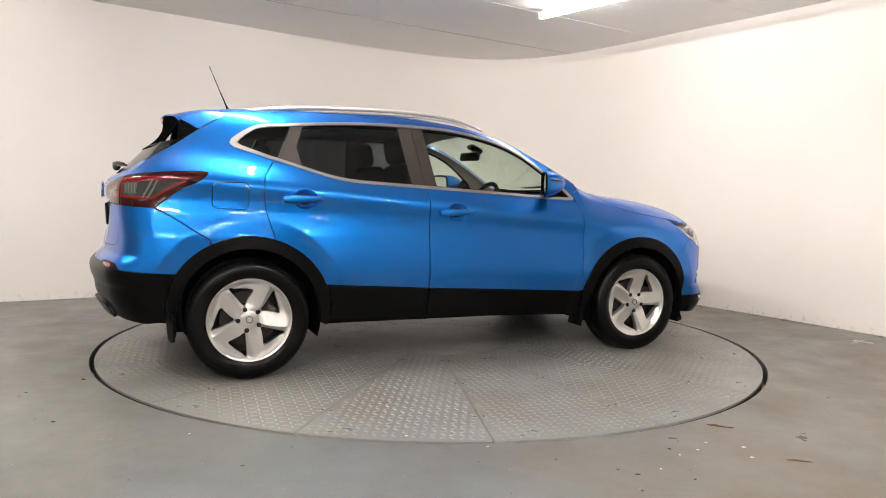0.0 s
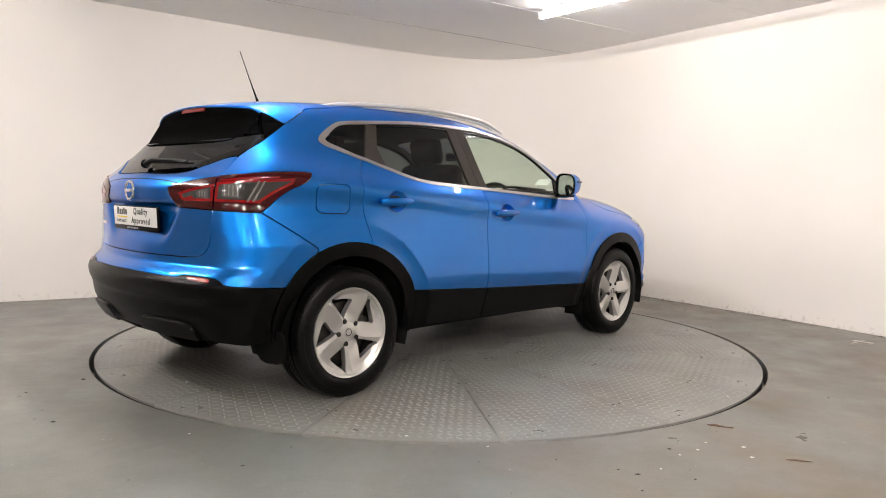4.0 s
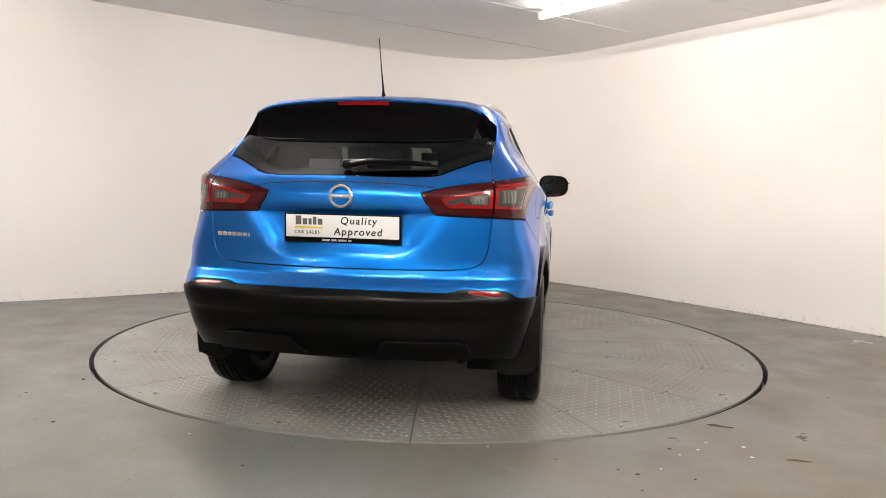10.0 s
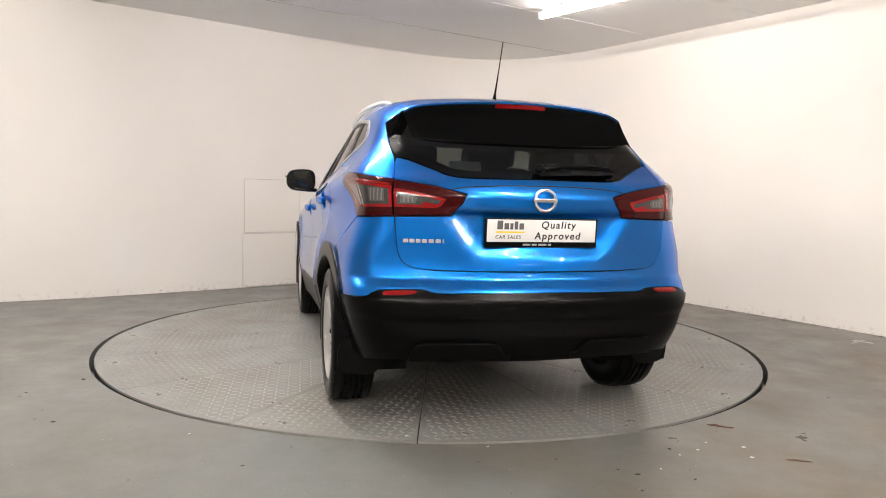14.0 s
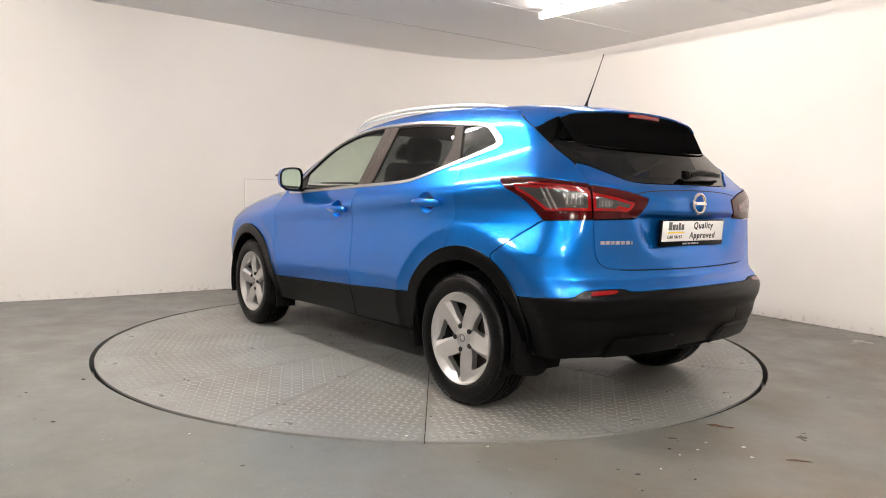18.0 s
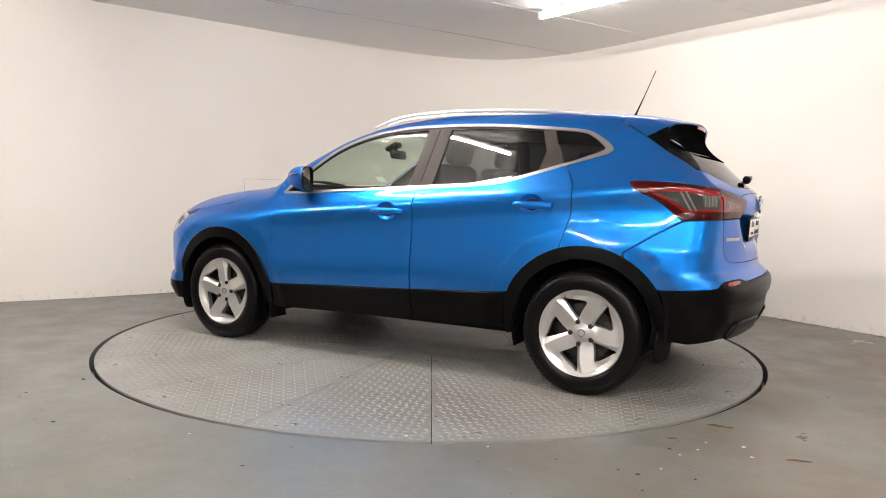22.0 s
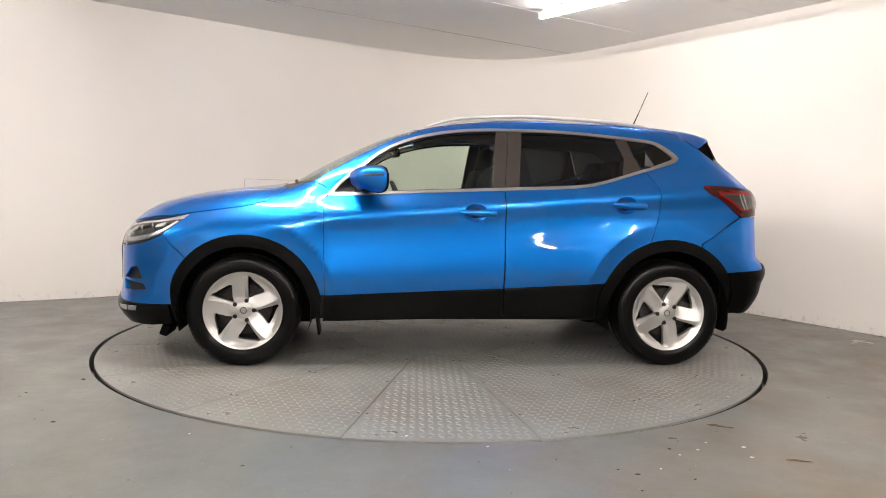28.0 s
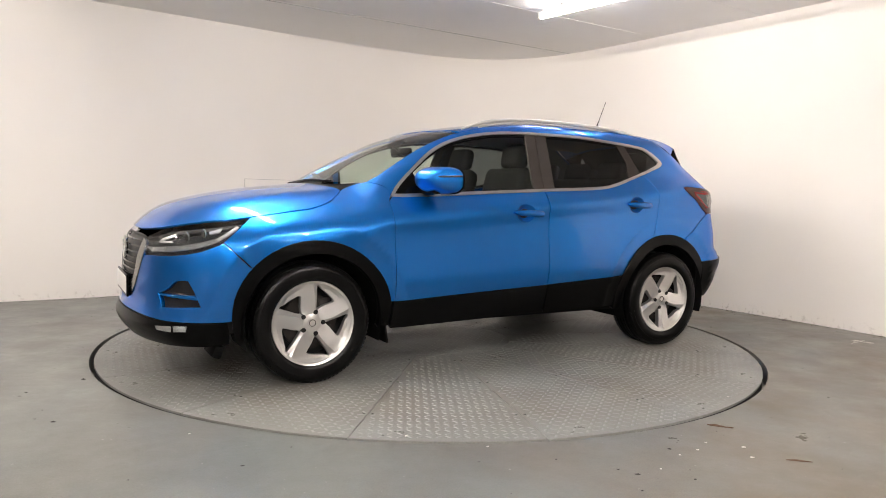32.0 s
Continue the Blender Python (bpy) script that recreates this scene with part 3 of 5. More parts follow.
def build_panels():
    door_f = path2([(0.838, 0.436), (0.845, 0.75), (0.85, 0.95), (0.846, 1.02), (0.815, 1.043)], [(x, LOWW(x) - 0.001) for x in (0.76, 0.5, 0.1, -0.254)], [(-0.254, 0.8), (-0.252, 0.489)], [(-0.252, 0.489), (0.3, 0.463), (0.838, 0.436)])
    door_r = path2([(-0.259, 0.49), (-0.261, 1.091)], [(x, LOWW(x) - 0.001) for x in (-0.261, -0.5, -0.7, -0.8, -0.9, -1.0, -1.08, -1.172)],
                   [(-1.172, 1.232), (-1.222, 1.163), (-1.240, 1.128), (-1.243, 1.074), (-1.240, 0.97), (-1.21, 0.87), (-1.185, 0.80)], arc(*ARCH_R, R_OUT - 0.01, 74, 23), [(-0.89, 0.528), (-0.259, 0.49)])
    for m in (False, True):
        d = panel("front_door", [door_f, cup_rim(-0.072, 0.954)], BLUE, car, step=0.016, gap=0.0005, mirror=m, label="blue front door")
        d2 = panel("rear_door", [door_r, cup_rim(-1.018, 1.018)], BLUE, car, step=0.016, gap=0.0005, mirror=m, label="blue rear door")
        handle_cup(d, -0.072, 0.954, m)
        handle_cup(d2, -1.018, 1.018, m)
        for dd, (x0, z0) in ((d, (-0.085, 0.957)), (d2, (-1.032, 1.021))):
            door_handle(dd, x0, z0, m)
    fender = path2([(0.841, 0.436), (0.848, 0.75), (0.853, 0.95), (0.849, 1.02), (0.832, 1.050)], [(0.834, 1.058), (0.85, 1.092), (0.93, 1.126)],
                   BONNET_EDGE,
                   [(1.69, 0.915), (1.74, 0.85), (1.795, 0.79)], [(1.795, 0.787), (1.74, 0.735), (1.672, 0.665)], arc(*ARCH_F, R_OUT - 0.01, 43, 167))
    pair("front_wing", fender, BLUE, car, label="blue front wing")
    bodyside = path2(EDGE_TOP[::-1], [(0.93, 1.1275), (0.85, 1.096), (0.838, 1.06)], DLO_TOP, DLO_LOW[:4],
                     [(-1.178, 1.232), (-1.226, 1.163), (-1.244, 1.128), (-1.247, 1.074), (-1.244, 0.97), (-1.214, 0.87), (-1.188, 0.80)], arc(*ARCH_R, R_OUT - 0.01, 75, 116),
                     [(-1.532, 0.784), (-1.65, 0.863), (-1.792, 0.957)], [(-1.765, 0.985), (-1.72, 1.03), (-1.665, 1.068), (-1.60, 1.098), (-1.562, 1.132), (-1.558, 1.152)],
                     [(-1.60, 1.158), (-1.75, 1.152), (-1.967, 1.128)], [(-1.962, 1.142), (-1.91, 1.226), (-1.81, 1.303), (-1.745, 1.355), (-1.688, 1.397)], [(-1.688, 1.397), (-1.62, 1.435), (-1.54, 1.485)])
    flap = path2([(-1.355, 1.102), (-1.44, 1.102), (-1.515, 1.098), (-1.533, 1.08), (-1.537, 1.02), (-1.535, 0.972), (-1.515, 0.955), (-1.43, 0.952), (-1.352, 0.952), (-1.336, 0.97), (-1.334, 1.03), (-1.337, 1.085), (-1.355, 1.102)])
    panel("bodyside", bodyside, BLUE, car, step=0.022, label="blue roof side and rear quarter panel")
    qp = panel("bodyside", [bodyside, flap], BLUE, car, step=0.022, mirror=True, label="blue roof side and rear quarter panel")
    panel("fuel_flap", flap, BLUE, qp, off=0.0006, gap=0.0042, mirror=True, label="blue fuel flap")
    # roof, spoiler top, windscreen, bonnet
    e3 = flank(np.array([(p[0], p[1]) for p in path2(EDGE_TOP)]))
    e3[:, 1] -= 0.003
    roof_edge = [(p[0], p[1]) for p in e3 if -1.44 < p[0] < 0.262]
    roof = path2([(0.30, 0.0), (0.29, 0.25), (0.262, 0.45), roof_edge[0]]) + roof_edge[1:] + [(-1.44, roof_edge[-1][1]), (-1.44, 0.0)]
    full = roof + [(x, -y) for x, y in roof[::-1][1:-1]]
    panel("roof", full, BLUE, car, proj="above", step=0.03, label="blue roof skin")
    scr = [(p[0], p[1]) for p in e3 if 0.275 < p[0] < 0.93]
    screen = path2([(1.105, 0.0), (1.08, 0.3), (1.01, 0.52), (0.95, 0.62)]) + scr + path2([(0.272, 0.47), (0.30, 0.25), (0.31, 0.0)])
    full = screen + [(x, -y) for x, y in screen[::-1][1:-1]]
    panel("windscreen", full, CLEAR, car, proj="above", step=0.04, off=-0.003, thick=0.005, label="clear windscreen").visible_shadow = False
    be = flank(np.array([p for p in path2(BONNET_EDGE) if p[0] > 1.085]))
    be[:, 1] -= 0.003
    bonnet = path2([(1.165, 0.0), (1.15, 0.30), (1.118, 0.50), (1.095, 0.60), (be[0][0], be[0][1])]) + [(p[0], p[1]) for p in be[1:]] + path2([(1.773, 0.725), (1.92, 0.64), (2.03, 0.52), (2.095, 0.36), (2.13, 0.18), (2.137, 0.0)])
    full = bonnet + [(x, -y) for x, y in bonnet[::-1][1:-1]]
    panel("bonnet", full, BLUE, car, proj="above", step=0.025, gap=0.003, label="blue bonnet")
    cowl = path2([(1.158, 0.0), (1.143, 0.30), (1.11, 0.50), (1.085, 0.58), (1.06, 0.61)], [(1.0, 0.605), (0.965, 0.60), (1.015, 0.525), (1.085, 0.3), (1.11, 0.0)])
    full = cowl + [(x, -y) for x, y in cowl[::-1][1:-1]]
    panel("scuttle", full, BLACK, car, proj="above", step=0.03, off=-0.012, label="black plastic scuttle panel")
    # tail
    gate = path2([(-2.614, 1.138), (-2.24, 1.138), (-2.10, 1.174), (-1.985, 1.212), (-1.922, 1.224)], [(-1.93, 1.20), (-1.966, 1.135), (-1.972, 1.126)], [(-1.972, 1.124), (-2.14, 1.098), (-2.27, 1.066)],
                 [(-2.255, 1.03), (-2.206, 0.971)], [(-2.206, 0.971), (-1.992, 0.964)], GATE_SIDE + [(-2.3, 0.734), (-2.614, 0.733)])
    full = gate + [(-5.228 - x, z) for x, z in gate[::-1][1:-1]]
    panel("tailgate", full, BLUE, car, step=0.016, gap=0.003, label="blue tailgate with a hollow for the plate")
    bumper = path2([(-2.614, 0.731), (-2.3, 0.732), (-2.13, 0.735)], GATE_SIDE[::-1], [(-1.988, 0.963), (-1.799, 0.954)], [(-1.799, 0.954), (-1.652, 0.860), (-1.535, 0.781)], arc(*ARCH_R, R_OUT - 0.01, 118, 146), BLACK_TOP)
    full = bumper + [(-5.228 - x, z) for x, z in bumper[::-1][1:-1]]
    panel("rear_bumper", full, BLUE, car, step=0.02, label="blue upper rear bumper skin")
    low = path2([(x, z - 0.002) for x, z in BLACK_TOP[::-1]], [(-1.70, 0.598), (-1.757, 0.45), (-1.765, 0.335)], [(-1.84, 0.325), (-2.03, 0.348), (-2.3, 0.358), (-2.614, 0.36)])
    full = low + [(-5.228 - x, z) for x, z in low[::-1][1:-1]]
    b = panel("rear_skirt", full, BLACK, car, step=0.022, off=0.006, thick=0.03, label="black textured lower rear bumper")
    for m in (False, True):
        panel("reflector", path2([(-1.985, 0.627), (-2.03, 0.628), (-2.085, 0.633), (-2.10, 0.642)], [(-2.095, 0.650), (-2.05, 0.651), (-1.99, 0.647), (-1.982, 0.637)]), REDBRIGHT, b, step=0.015, off=0.009, mirror=m, label="red reflector")
    # lower step line moulded into the skirt
    step_l = path2([(-2.05, 0.352), (-2.075, 0.40), (-2.10, 0.428), (-2.16, 0.436)], [(-2.16, 0.436), (-2.38, 0.436), (-2.415, 0.425), (-2.445, 0.385), (-2.47, 0.375)], [(-2.47, 0.362), (-2.2, 0.354)])
    for m in (False, True):
        panel("skirt_step", step_l, BLACK, b, step=0.02, off=0.024, thick=0.022, mirror=m)
    panel("tow_cover", path2([(-2.28, 0.455)], [(-2.22, 0.455)], [(-2.215, 0.46)], [(-2.215, 0.512)], [(-2.28, 0.514)]), BLACK, b, off=0.0075, thick=0.003, mirror=True)
    # nose
    nose = path2([(1.676, 0.660), (1.74, 0.73), (1.797, 0.782)], [(1.797, 0.782), (1.911, 0.735), (2.05, 0.711), (2.218, 0.704), (2.275, 0.70)], [(2.275, 0.70), (2.335, 0.60), (2.40, 0.50), (2.47, 0.455)],
                 [(2.47, 0.455), (2.714, 0.45)], [(2.714, 0.388), (2.4, 0.385), (2.15, 0.372), (1.95, 0.366), (1.795, 0.363)], arc(*ARCH_F, R_OUT - 0.01, 4, 43))
    hole = path2([(1.903, 0.446), (1.935, 0.53), (1.962, 0.580)], [(1.962, 0.582), (2.0, 0.583), (2.035, 0.574)], [(2.035, 0.574), (2.08, 0.535), (2.145, 0.506)], [(2.145, 0.504), (2.125, 0.470), (2.118, 0.438)], [(2.118, 0.436), (2.03, 0.438), (1.903, 0.446)])
    for m in (False, True):
        fb = panel("front_bumper", [nose, hole], BLUE, car, step=0.02, mirror=m, thick=0.03, label="blue front bumper half with a side intake")
        panel("intake", inset(hole, -0.004), DARK, fb, off=-0.028, step=0.025, mirror=m, label="black meshed intake")
        panel("intake_blade", path2([(1.918, 0.487), (1.930, 0.505)], [(2.05, 0.507), (2.140, 0.508)], [(2.140, 0.498), (2.06, 0.492), (1.918, 0.482)]), BLUE, fb, off=-0.002, step=0.02, thick=0.03, mirror=m, label="blue blade across the intake")
    lip = path2([(2.714, 0.384), (2.4, 0.381), (2.15, 0.368), (1.95, 0.362), (1.79, 0.359)], [(1.79, 0.359), (1.785, 0.30), (1.79, 0.24)], [(1.9, 0.232), (2.2, 0.235), (2.714, 0.235)])
    full = lip + [(5.428 - x, z) for x, z in lip[::-1][1:-1]]
    fl = panel("front_skirt", full, BLACK, car, step=0.025, off=0.004, thick=0.04, label="black lower front bumper lip")
    for m in (False, True):
        fg = panel("fog_lamp", path2([(1.957, 0.352), (2.05, 0.347), (2.14, 0.341)], [(2.128, 0.318), (2.05, 0.312), (1.968, 0.315)]), LENSCLEAR, fl, off=0.008, step=0.015, thick=0.004, mirror=m, label="clear fog lamp")
        panel("reflector_bowl", path2([(1.96, 0.350), (2.03, 0.347)], [(2.03, 0.316), (1.97, 0.318)]), BRIGHT, fg, off=0.006, step=0.015, mirror=m)
        panel("bowl", path2([(2.04, 0.346), (2.135, 0.34)], [(2.125, 0.32), (2.04, 0.315)]), ALLOY, fg, off=0.0055, step=0.015, mirror=m)
    # cladding round the wheels and along the sills
    pair("wheel_arch", arc(*ARCH_F, R_OUT, -9, 170) + [(0.868, 0.30)] + arc(*ARCH_F, R_IN, 188, -14)[:1] + arc(*ARCH_F, R_IN, 180, -10), BLACK, car, off=0.012, thick=0.05, step=0.025, label="black plastic wheel arch trim")
    pair("wheel_arch", arc(*ARCH_R, R_OUT, 8, 194) + [(ux(-1.735), 0.31)] + arc(*ARCH_R, R_IN, 196, -6) + [(-0.872, 0.285)], BLACK, car, off=0.012, thick=0.05, step=0.025, label="black plastic wheel arch trim")
    pair("door_cladding", path2([(0.846, 0.432), (0.3, 0.459), (-0.251, 0.485)], [(-0.251, 0.485), (-0.254, 0.302)], [(-0.254, 0.302), (0.3, 0.288), (0.85, 0.275)]), BLACK, car, off=0.008, thick=0.03, label="black plastic door cladding")
    pair("door_cladding", path2([(-0.259, 0.486), (-0.6, 0.506), (-0.885, 0.523)], [(-0.885, 0.523), (-0.862, 0.44), (-0.858, 0.315)], [(-0.858, 0.315), (-0.6, 0.31), (-0.262, 0.302)]), BLACK, car, off=0.008, thick=0.03, label="black plastic door cladding")


def cup_rim(x, z, k=1.0):
    return [(x + 0.070 * k * math.cos(a), z + 0.056 * k * math.sin(a)) for a in np.linspace(0, math.tau, 36, False)]


def handle_cup(door, x, z, m):
    """A smooth dished cup behind the pull, with a rolled rim."""
    rings = ((1.0, 0.0005), (0.97, 0.003), (0.90, 0.011), (0.78, 0.020), (0.60, 0.027), (0.35, 0.031), (0.10, 0.032))
    V = []
    for k, depth in rings:
        p = flank(np.array(cup_rim(x, z, k)))
        V += [(q - n * depth) * np.array([1, -1 if m else 1, 1]) for q, n in zip(p, outward(p))]
    F = [(r * 36 + k, r * 36 + (k + 1) % 36, (r + 1) * 36 + (k + 1) % 36, (r + 1) * 36 + k) for r in range(len(rings) - 1) for k in range(36)]
    F.append(tuple(range((len(rings) - 1) * 36, len(rings) * 36)))
    F = [f if m else f[::-1] for f in F]
    mesh_object("handle_cup", V, F, BLUE, door, True, "dished blue handle cup")


def door_handle(door, x, z, m):
    """A pull with its end cap over a scooped cup."""
    s = -1 if m else 1
    p = flank(np.array([(x + 0.1, z)]))[0]
    n = outward(p[None])[0]
    q = Vector((x, (p[1] - 0.004) * s, p[2]))
    nn = Vector((n[0], n[1] * s, n[2]))
    rot = Matrix.Translation(q) @ Matrix.Rotation(math.atan2(-nn.x, nn.y * s) * s, 4, "Z")
    bm = bmesh.new()
    prof = [(-0.112, 0.012), (-0.105, 0.019), (-0.06, 0.022), (0.0, 0.021), (0.06, 0.018), (0.098, 0.013), (0.110, 0.005)]
    rings = []
    for i, (a, h) in enumerate(prof):
        lift = 0.030 - 1.2 * (a * a)
        rings.append([bm.verts.new(rot @ Vector((a, s * (lift + 0.012 * math.sin(k)), h * math.cos(k) - 0.004 + 0.03 * a))) for k in [j * math.tau / 12 for j in range(12)]])
    for A, B in zip(rings, rings[1:]):
        for k in range(12):
            bm.faces.new((A[k], A[(k + 1) % 12], B[(k + 1) % 12], B[k]))
    bm.faces.new(rings[0])
    bm.faces.new(rings[-1][::-1])
    bmesh.ops.recalc_face_normals(bm, faces=bm.faces[:])
    part("door_handle", bm, BLUE, door, "blue painted door handle", angle=60)


build_panels()


# ---- glass, lamps, trim and running gear of the car ----
def build_glass():
    fr = path2(DLO)
    inner = [tuple(p) for p in inset(resample(fr, 0.02), 0.017)]
    inner = [(u + 0.030 * min(1, max(0, (-u - 1.22) / 0.2)), z) for u, z in inner]
    pair("window_frame_trim", [fr, inner], CHROME, car, off=0.003, thick=0.014, step=0.012, gap=0.0005, label="satin chrome window surround")

    def zone(x0b, x0t, x1b, x1t, d=0.015):
        """Window field between a front and a rear slanting line."""
        low = [(x, float(LOWW(x)) + d) for x in np.linspace(x0b, x1b, 14)]
        top = [(x, float(TOPW(x)) - d) for x in np.linspace(x1t, x0t, 18)]
        return low + top
    for m in (False, True):
        g = panel("front_window", zone(0.762, 0.745, -0.180, -0.222), CLEAR, car, off=-0.010, thick=0.004, step=0.05, gap=0, mirror=m, label="clear front door glass")
        g2 = panel("rear_window", zone(-0.350, -0.392, -1.06, -1.05), PRIVACY, car, off=-0.010, thick=0.004, step=0.05, gap=0, mirror=m, label="dark privacy rear door glass")
        q = [(-1.160, 1.244), (-1.27, 1.276), (-1.38, 1.302), (-1.415, 1.322), (-1.40, 1.350), (-1.35, 1.385), (-1.29, 1.413), (-1.24, 1.425), (-1.074, 1.443)]
        g3 = panel("quarter_window", q, PRIVACY, car, off=-0.008, thick=0.004, step=0.05, gap=0, mirror=m, label="dark privacy quarter glass")
        for o in (g, g2, g3):
            o.visible_shadow = False
        panel("pillar_trim", zone(-0.182, -0.224, -0.259, -0.301), GREYTRIM, car, off=-0.003, thick=0.02, step=0.03, gap=0.0005, mirror=m, label="dark satin pillar trim")
        panel("pillar_trim", zone(-0.263, -0.305, -0.348, -0.390), GREYTRIM, car, off=-0.003, thick=0.02, step=0.03, gap=0.0005, mirror=m, label="dark satin pillar trim")
        panel("pillar_trim", [(-1.017, 1.196), (-1.150, 1.238), (-1.106, 1.345), (-1.064, 1.446), (-0.992, 1.452), (-1.043, 1.317)], GREYTRIM, car, off=-0.003, thick=0.02, step=0.03, gap=0.0005, mirror=m, label="dark satin pillar trim")
        panel("corner_trim", [(0.795, 1.065), (0.60, 1.063), (0.655, 1.19), (0.75, 1.115)], GLOSSBLACK, car, off=-0.006, thick=0.01, step=0.03, gap=0, mirror=m, label="black mirror mounting corner")
        rub = [(x, float(LOWW(x)) + 0.014) for x in np.linspace(0.76, -1.015, 40)]
        rub += [(x, z + 0.009) for x, z in rub[::-1]]
        panel("window_seal", rub, BLACK, car, off=-0.004, thick=0.008, step=0.03, gap=0, mirror=m)
        seal = [(x, float(TOPW(x)) - 0.014) for x in np.linspace(0.73, -1.0, 40)]
        seal += [(x, z - 0.016) for x, z in seal[::-1]]
        panel("window_seal", seal, BLACK, car, off=-0.005, thick=0.01, step=0.03, gap=0, mirror=m)
    top = [(-1.70, 1.385), (-1.80, 1.345), (-2.0, 1.322), (-2.3, 1.312), (-2.614, 1.310)]
    side = [(-1.926, 1.231), (-1.86, 1.272), (-1.81, 1.309), (-1.75, 1.356), (-1.705, 1.386)]
    low = [(-2.614, 1.143), (-2.24, 1.143), (-2.10, 1.179), (-1.985, 1.217), (-1.926, 1.229)]
    half = path2(low, side, top)
    full = half + [(-5.228 - x, z) for x, z in half[::-1][1:-1]]
    rg = panel("rear_glass", full, REARGLASS, car, off=-0.004, thick=0.005, step=0.04, gap=0.001, label="dark privacy rear glass")
    rg.visible_shadow = False
    frit = [tuple(p) for p in inset(resample(full, 0.03), 0.035)]
    panel("glass_border", [full, frit], GLOSSBLACK, rg, off=-0.008, thick=0.003, step=0.03, gap=0.001, label="black printed glass border")


def spoiler_edge(y):
    return -1.752 + 0.25 * y * y, 1.506 - 0.11 * y * y - 2.2 * max(0.0, abs(y) - 0.46) ** 2


def build_spoiler():
    ys = np.linspace(-0.556, 0.556, 41)
    base = above(np.stack([np.full(41, -1.446), ys * 1.003], 1))
    verts, faces = [], []
    rows = 9
    for r in range(rows):
        t = r / (rows - 1)
        for k, y in enumerate(ys):
            xt, zt = spoiler_edge(y)
            p0 = base[k]
            z = p0[2] + (zt - p0[2]) * t + 0.010 * math.sin(math.pi * t)
            verts.append((p0[0] + (xt - p0[0]) * t, p0[1] + (y - p0[1]) * t, z))
    n = 41
    for r in range(rows - 1):
        for k in range(n - 1):
            faces.append((r * n + k, r * n + k + 1, (r + 1) * n + k + 1, (r + 1) * n + k))
    o = len(verts)
    for k, y in enumerate(ys):
        xt, zt = spoiler_edge(y)
        verts += [(xt - 0.004, y, zt - 0.008), (xt + 0.012, y * 0.995, zt - 0.014)]
    last = (rows - 1) * n
    for k in range(n - 1):
        a, b = o + 2 * k, o + 2 * k + 2
        faces += [(last + k, last + k + 1, b, a), (a, b, b + 1, a + 1)]
    # outer cheeks down to the quarter panel's edge
    edge = flank(np.array([(-1.535, 1.487), (-1.58, 1.462), (-1.62, 1.437), (-1.655, 1.416), (-1.686, 1.398)]))
    for s, k in ((-1, 0), (1, n - 1)):
        c = len(verts)
        for r in range(rows):
            t = r / (rows - 1) * 4
            a = min(int(t), 3)
            q = edge[a] + (edge[a + 1] - edge[a]) * (t - a)
            verts.append((q[0] - 0.003, q[1] * s, q[2] + 0.001))
        for r in range(rows - 1):
            f = (r * n + k, (r + 1) * n + k, c + r + 1, c + r)
            faces.append(f if s < 0 else f[::-1])
    sp = mesh_object("roof_spoiler", verts, faces, BLUE, car, True, "blue roof spoiler")
    sp.data.set_sharp_from_angle(angle=radians(40))
    # black fairing from the lip down to the glass
    verts, faces = [], []
    ts = [0.0, 0.06, 0.2, 0.4, 0.6, 0.8, 0.93, 1.0]
    for y in ys * 1.0:
        xt, zt = spoiler_edge(y)
        zl = 1.298 + 0.022 * min(1, abs(y) / 0.556) ** 6
        xg = float(shoot(np.array([[-1.2, abs(y), zl]]), np.array([[-1.0, 0, 0]]))[0][0])
        hollow = min(1.0, max(0.0, (0.547 - abs(y)) / 0.10)) ** 0.7
        for t in ts:
            z = zt - 0.010 + (zl - zt + 0.010) * t
            x = xt + (xg - 0.003 - xt) * t + 0.050 * hollow * math.sin(math.pi * t) ** 0.8 + (0.006 if t == 0 else 0)
            verts.append((x, y * (1.0 - 0.05 * t), z))
    m = len(ts)
    for k in range(n - 1):
        for r in range(m - 1):
            a, b = k * m + r, (k + 1) * m + r
            faces.append((a, b, b + 1, a + 1))
    fa = mesh_object("spoiler_fairing", verts, faces, FAIRING, sp, True, "gloss black spoiler underside")
    # side fins beside the glass
    for s in (1, -1):
        pts = [(-1.668, 0.556, 1.452), (-1.562, 0.622, 1.397), (-1.62, 0.624, 1.360), (-1.684, 0.624, 1.318), (-1.690, 0.612, 1.330), (-1.680, 0.575, 1.40)]
        bm = bmesh.new()
        A = [bm.verts.new((x, s * (y + 0.004), z)) for x, y, z in pts]
        B = [bm.verts.new((x + 0.01, s * (y - 0.05), z)) for x, y, z in pts]
        bm.faces.new(A)
        bm.faces.new(B[::-1])
        for k in range(len(pts)):
            bm.faces.new((A[k], A[(k + 1) % len(pts)], B[(k + 1) % len(pts)], B[k]))
        bmesh.ops.recalc_face_normals(bm, faces=bm.faces[:])
        bmesh.ops.triangulate(bm, faces=[f for f in bm.faces if len(f.verts) > 4])
        part("spoiler_fin", bm, FAIRING, sp, "gloss black spoiler side fin", smooth=False)
    bl = []
    for y in np.linspace(-0.125, 0.125, 12):
        xt, zt = spoiler_edge(y)
        bl += [(xt - 0.001, y, zt - 0.011), (xt + 0.001, y, zt - 0.030), (xt + 0.02, y, zt - 0.030), (xt + 0.02, y, zt - 0.011)]
    fs = [(4 * i + k, 4 * i + 4 + k, 4 * i + 4 + (k + 1) % 4, 4 * i + (k + 1) % 4) for i in range(11) for k in range(4)] + [(3, 2, 1, 0), (44, 45, 46, 47)]
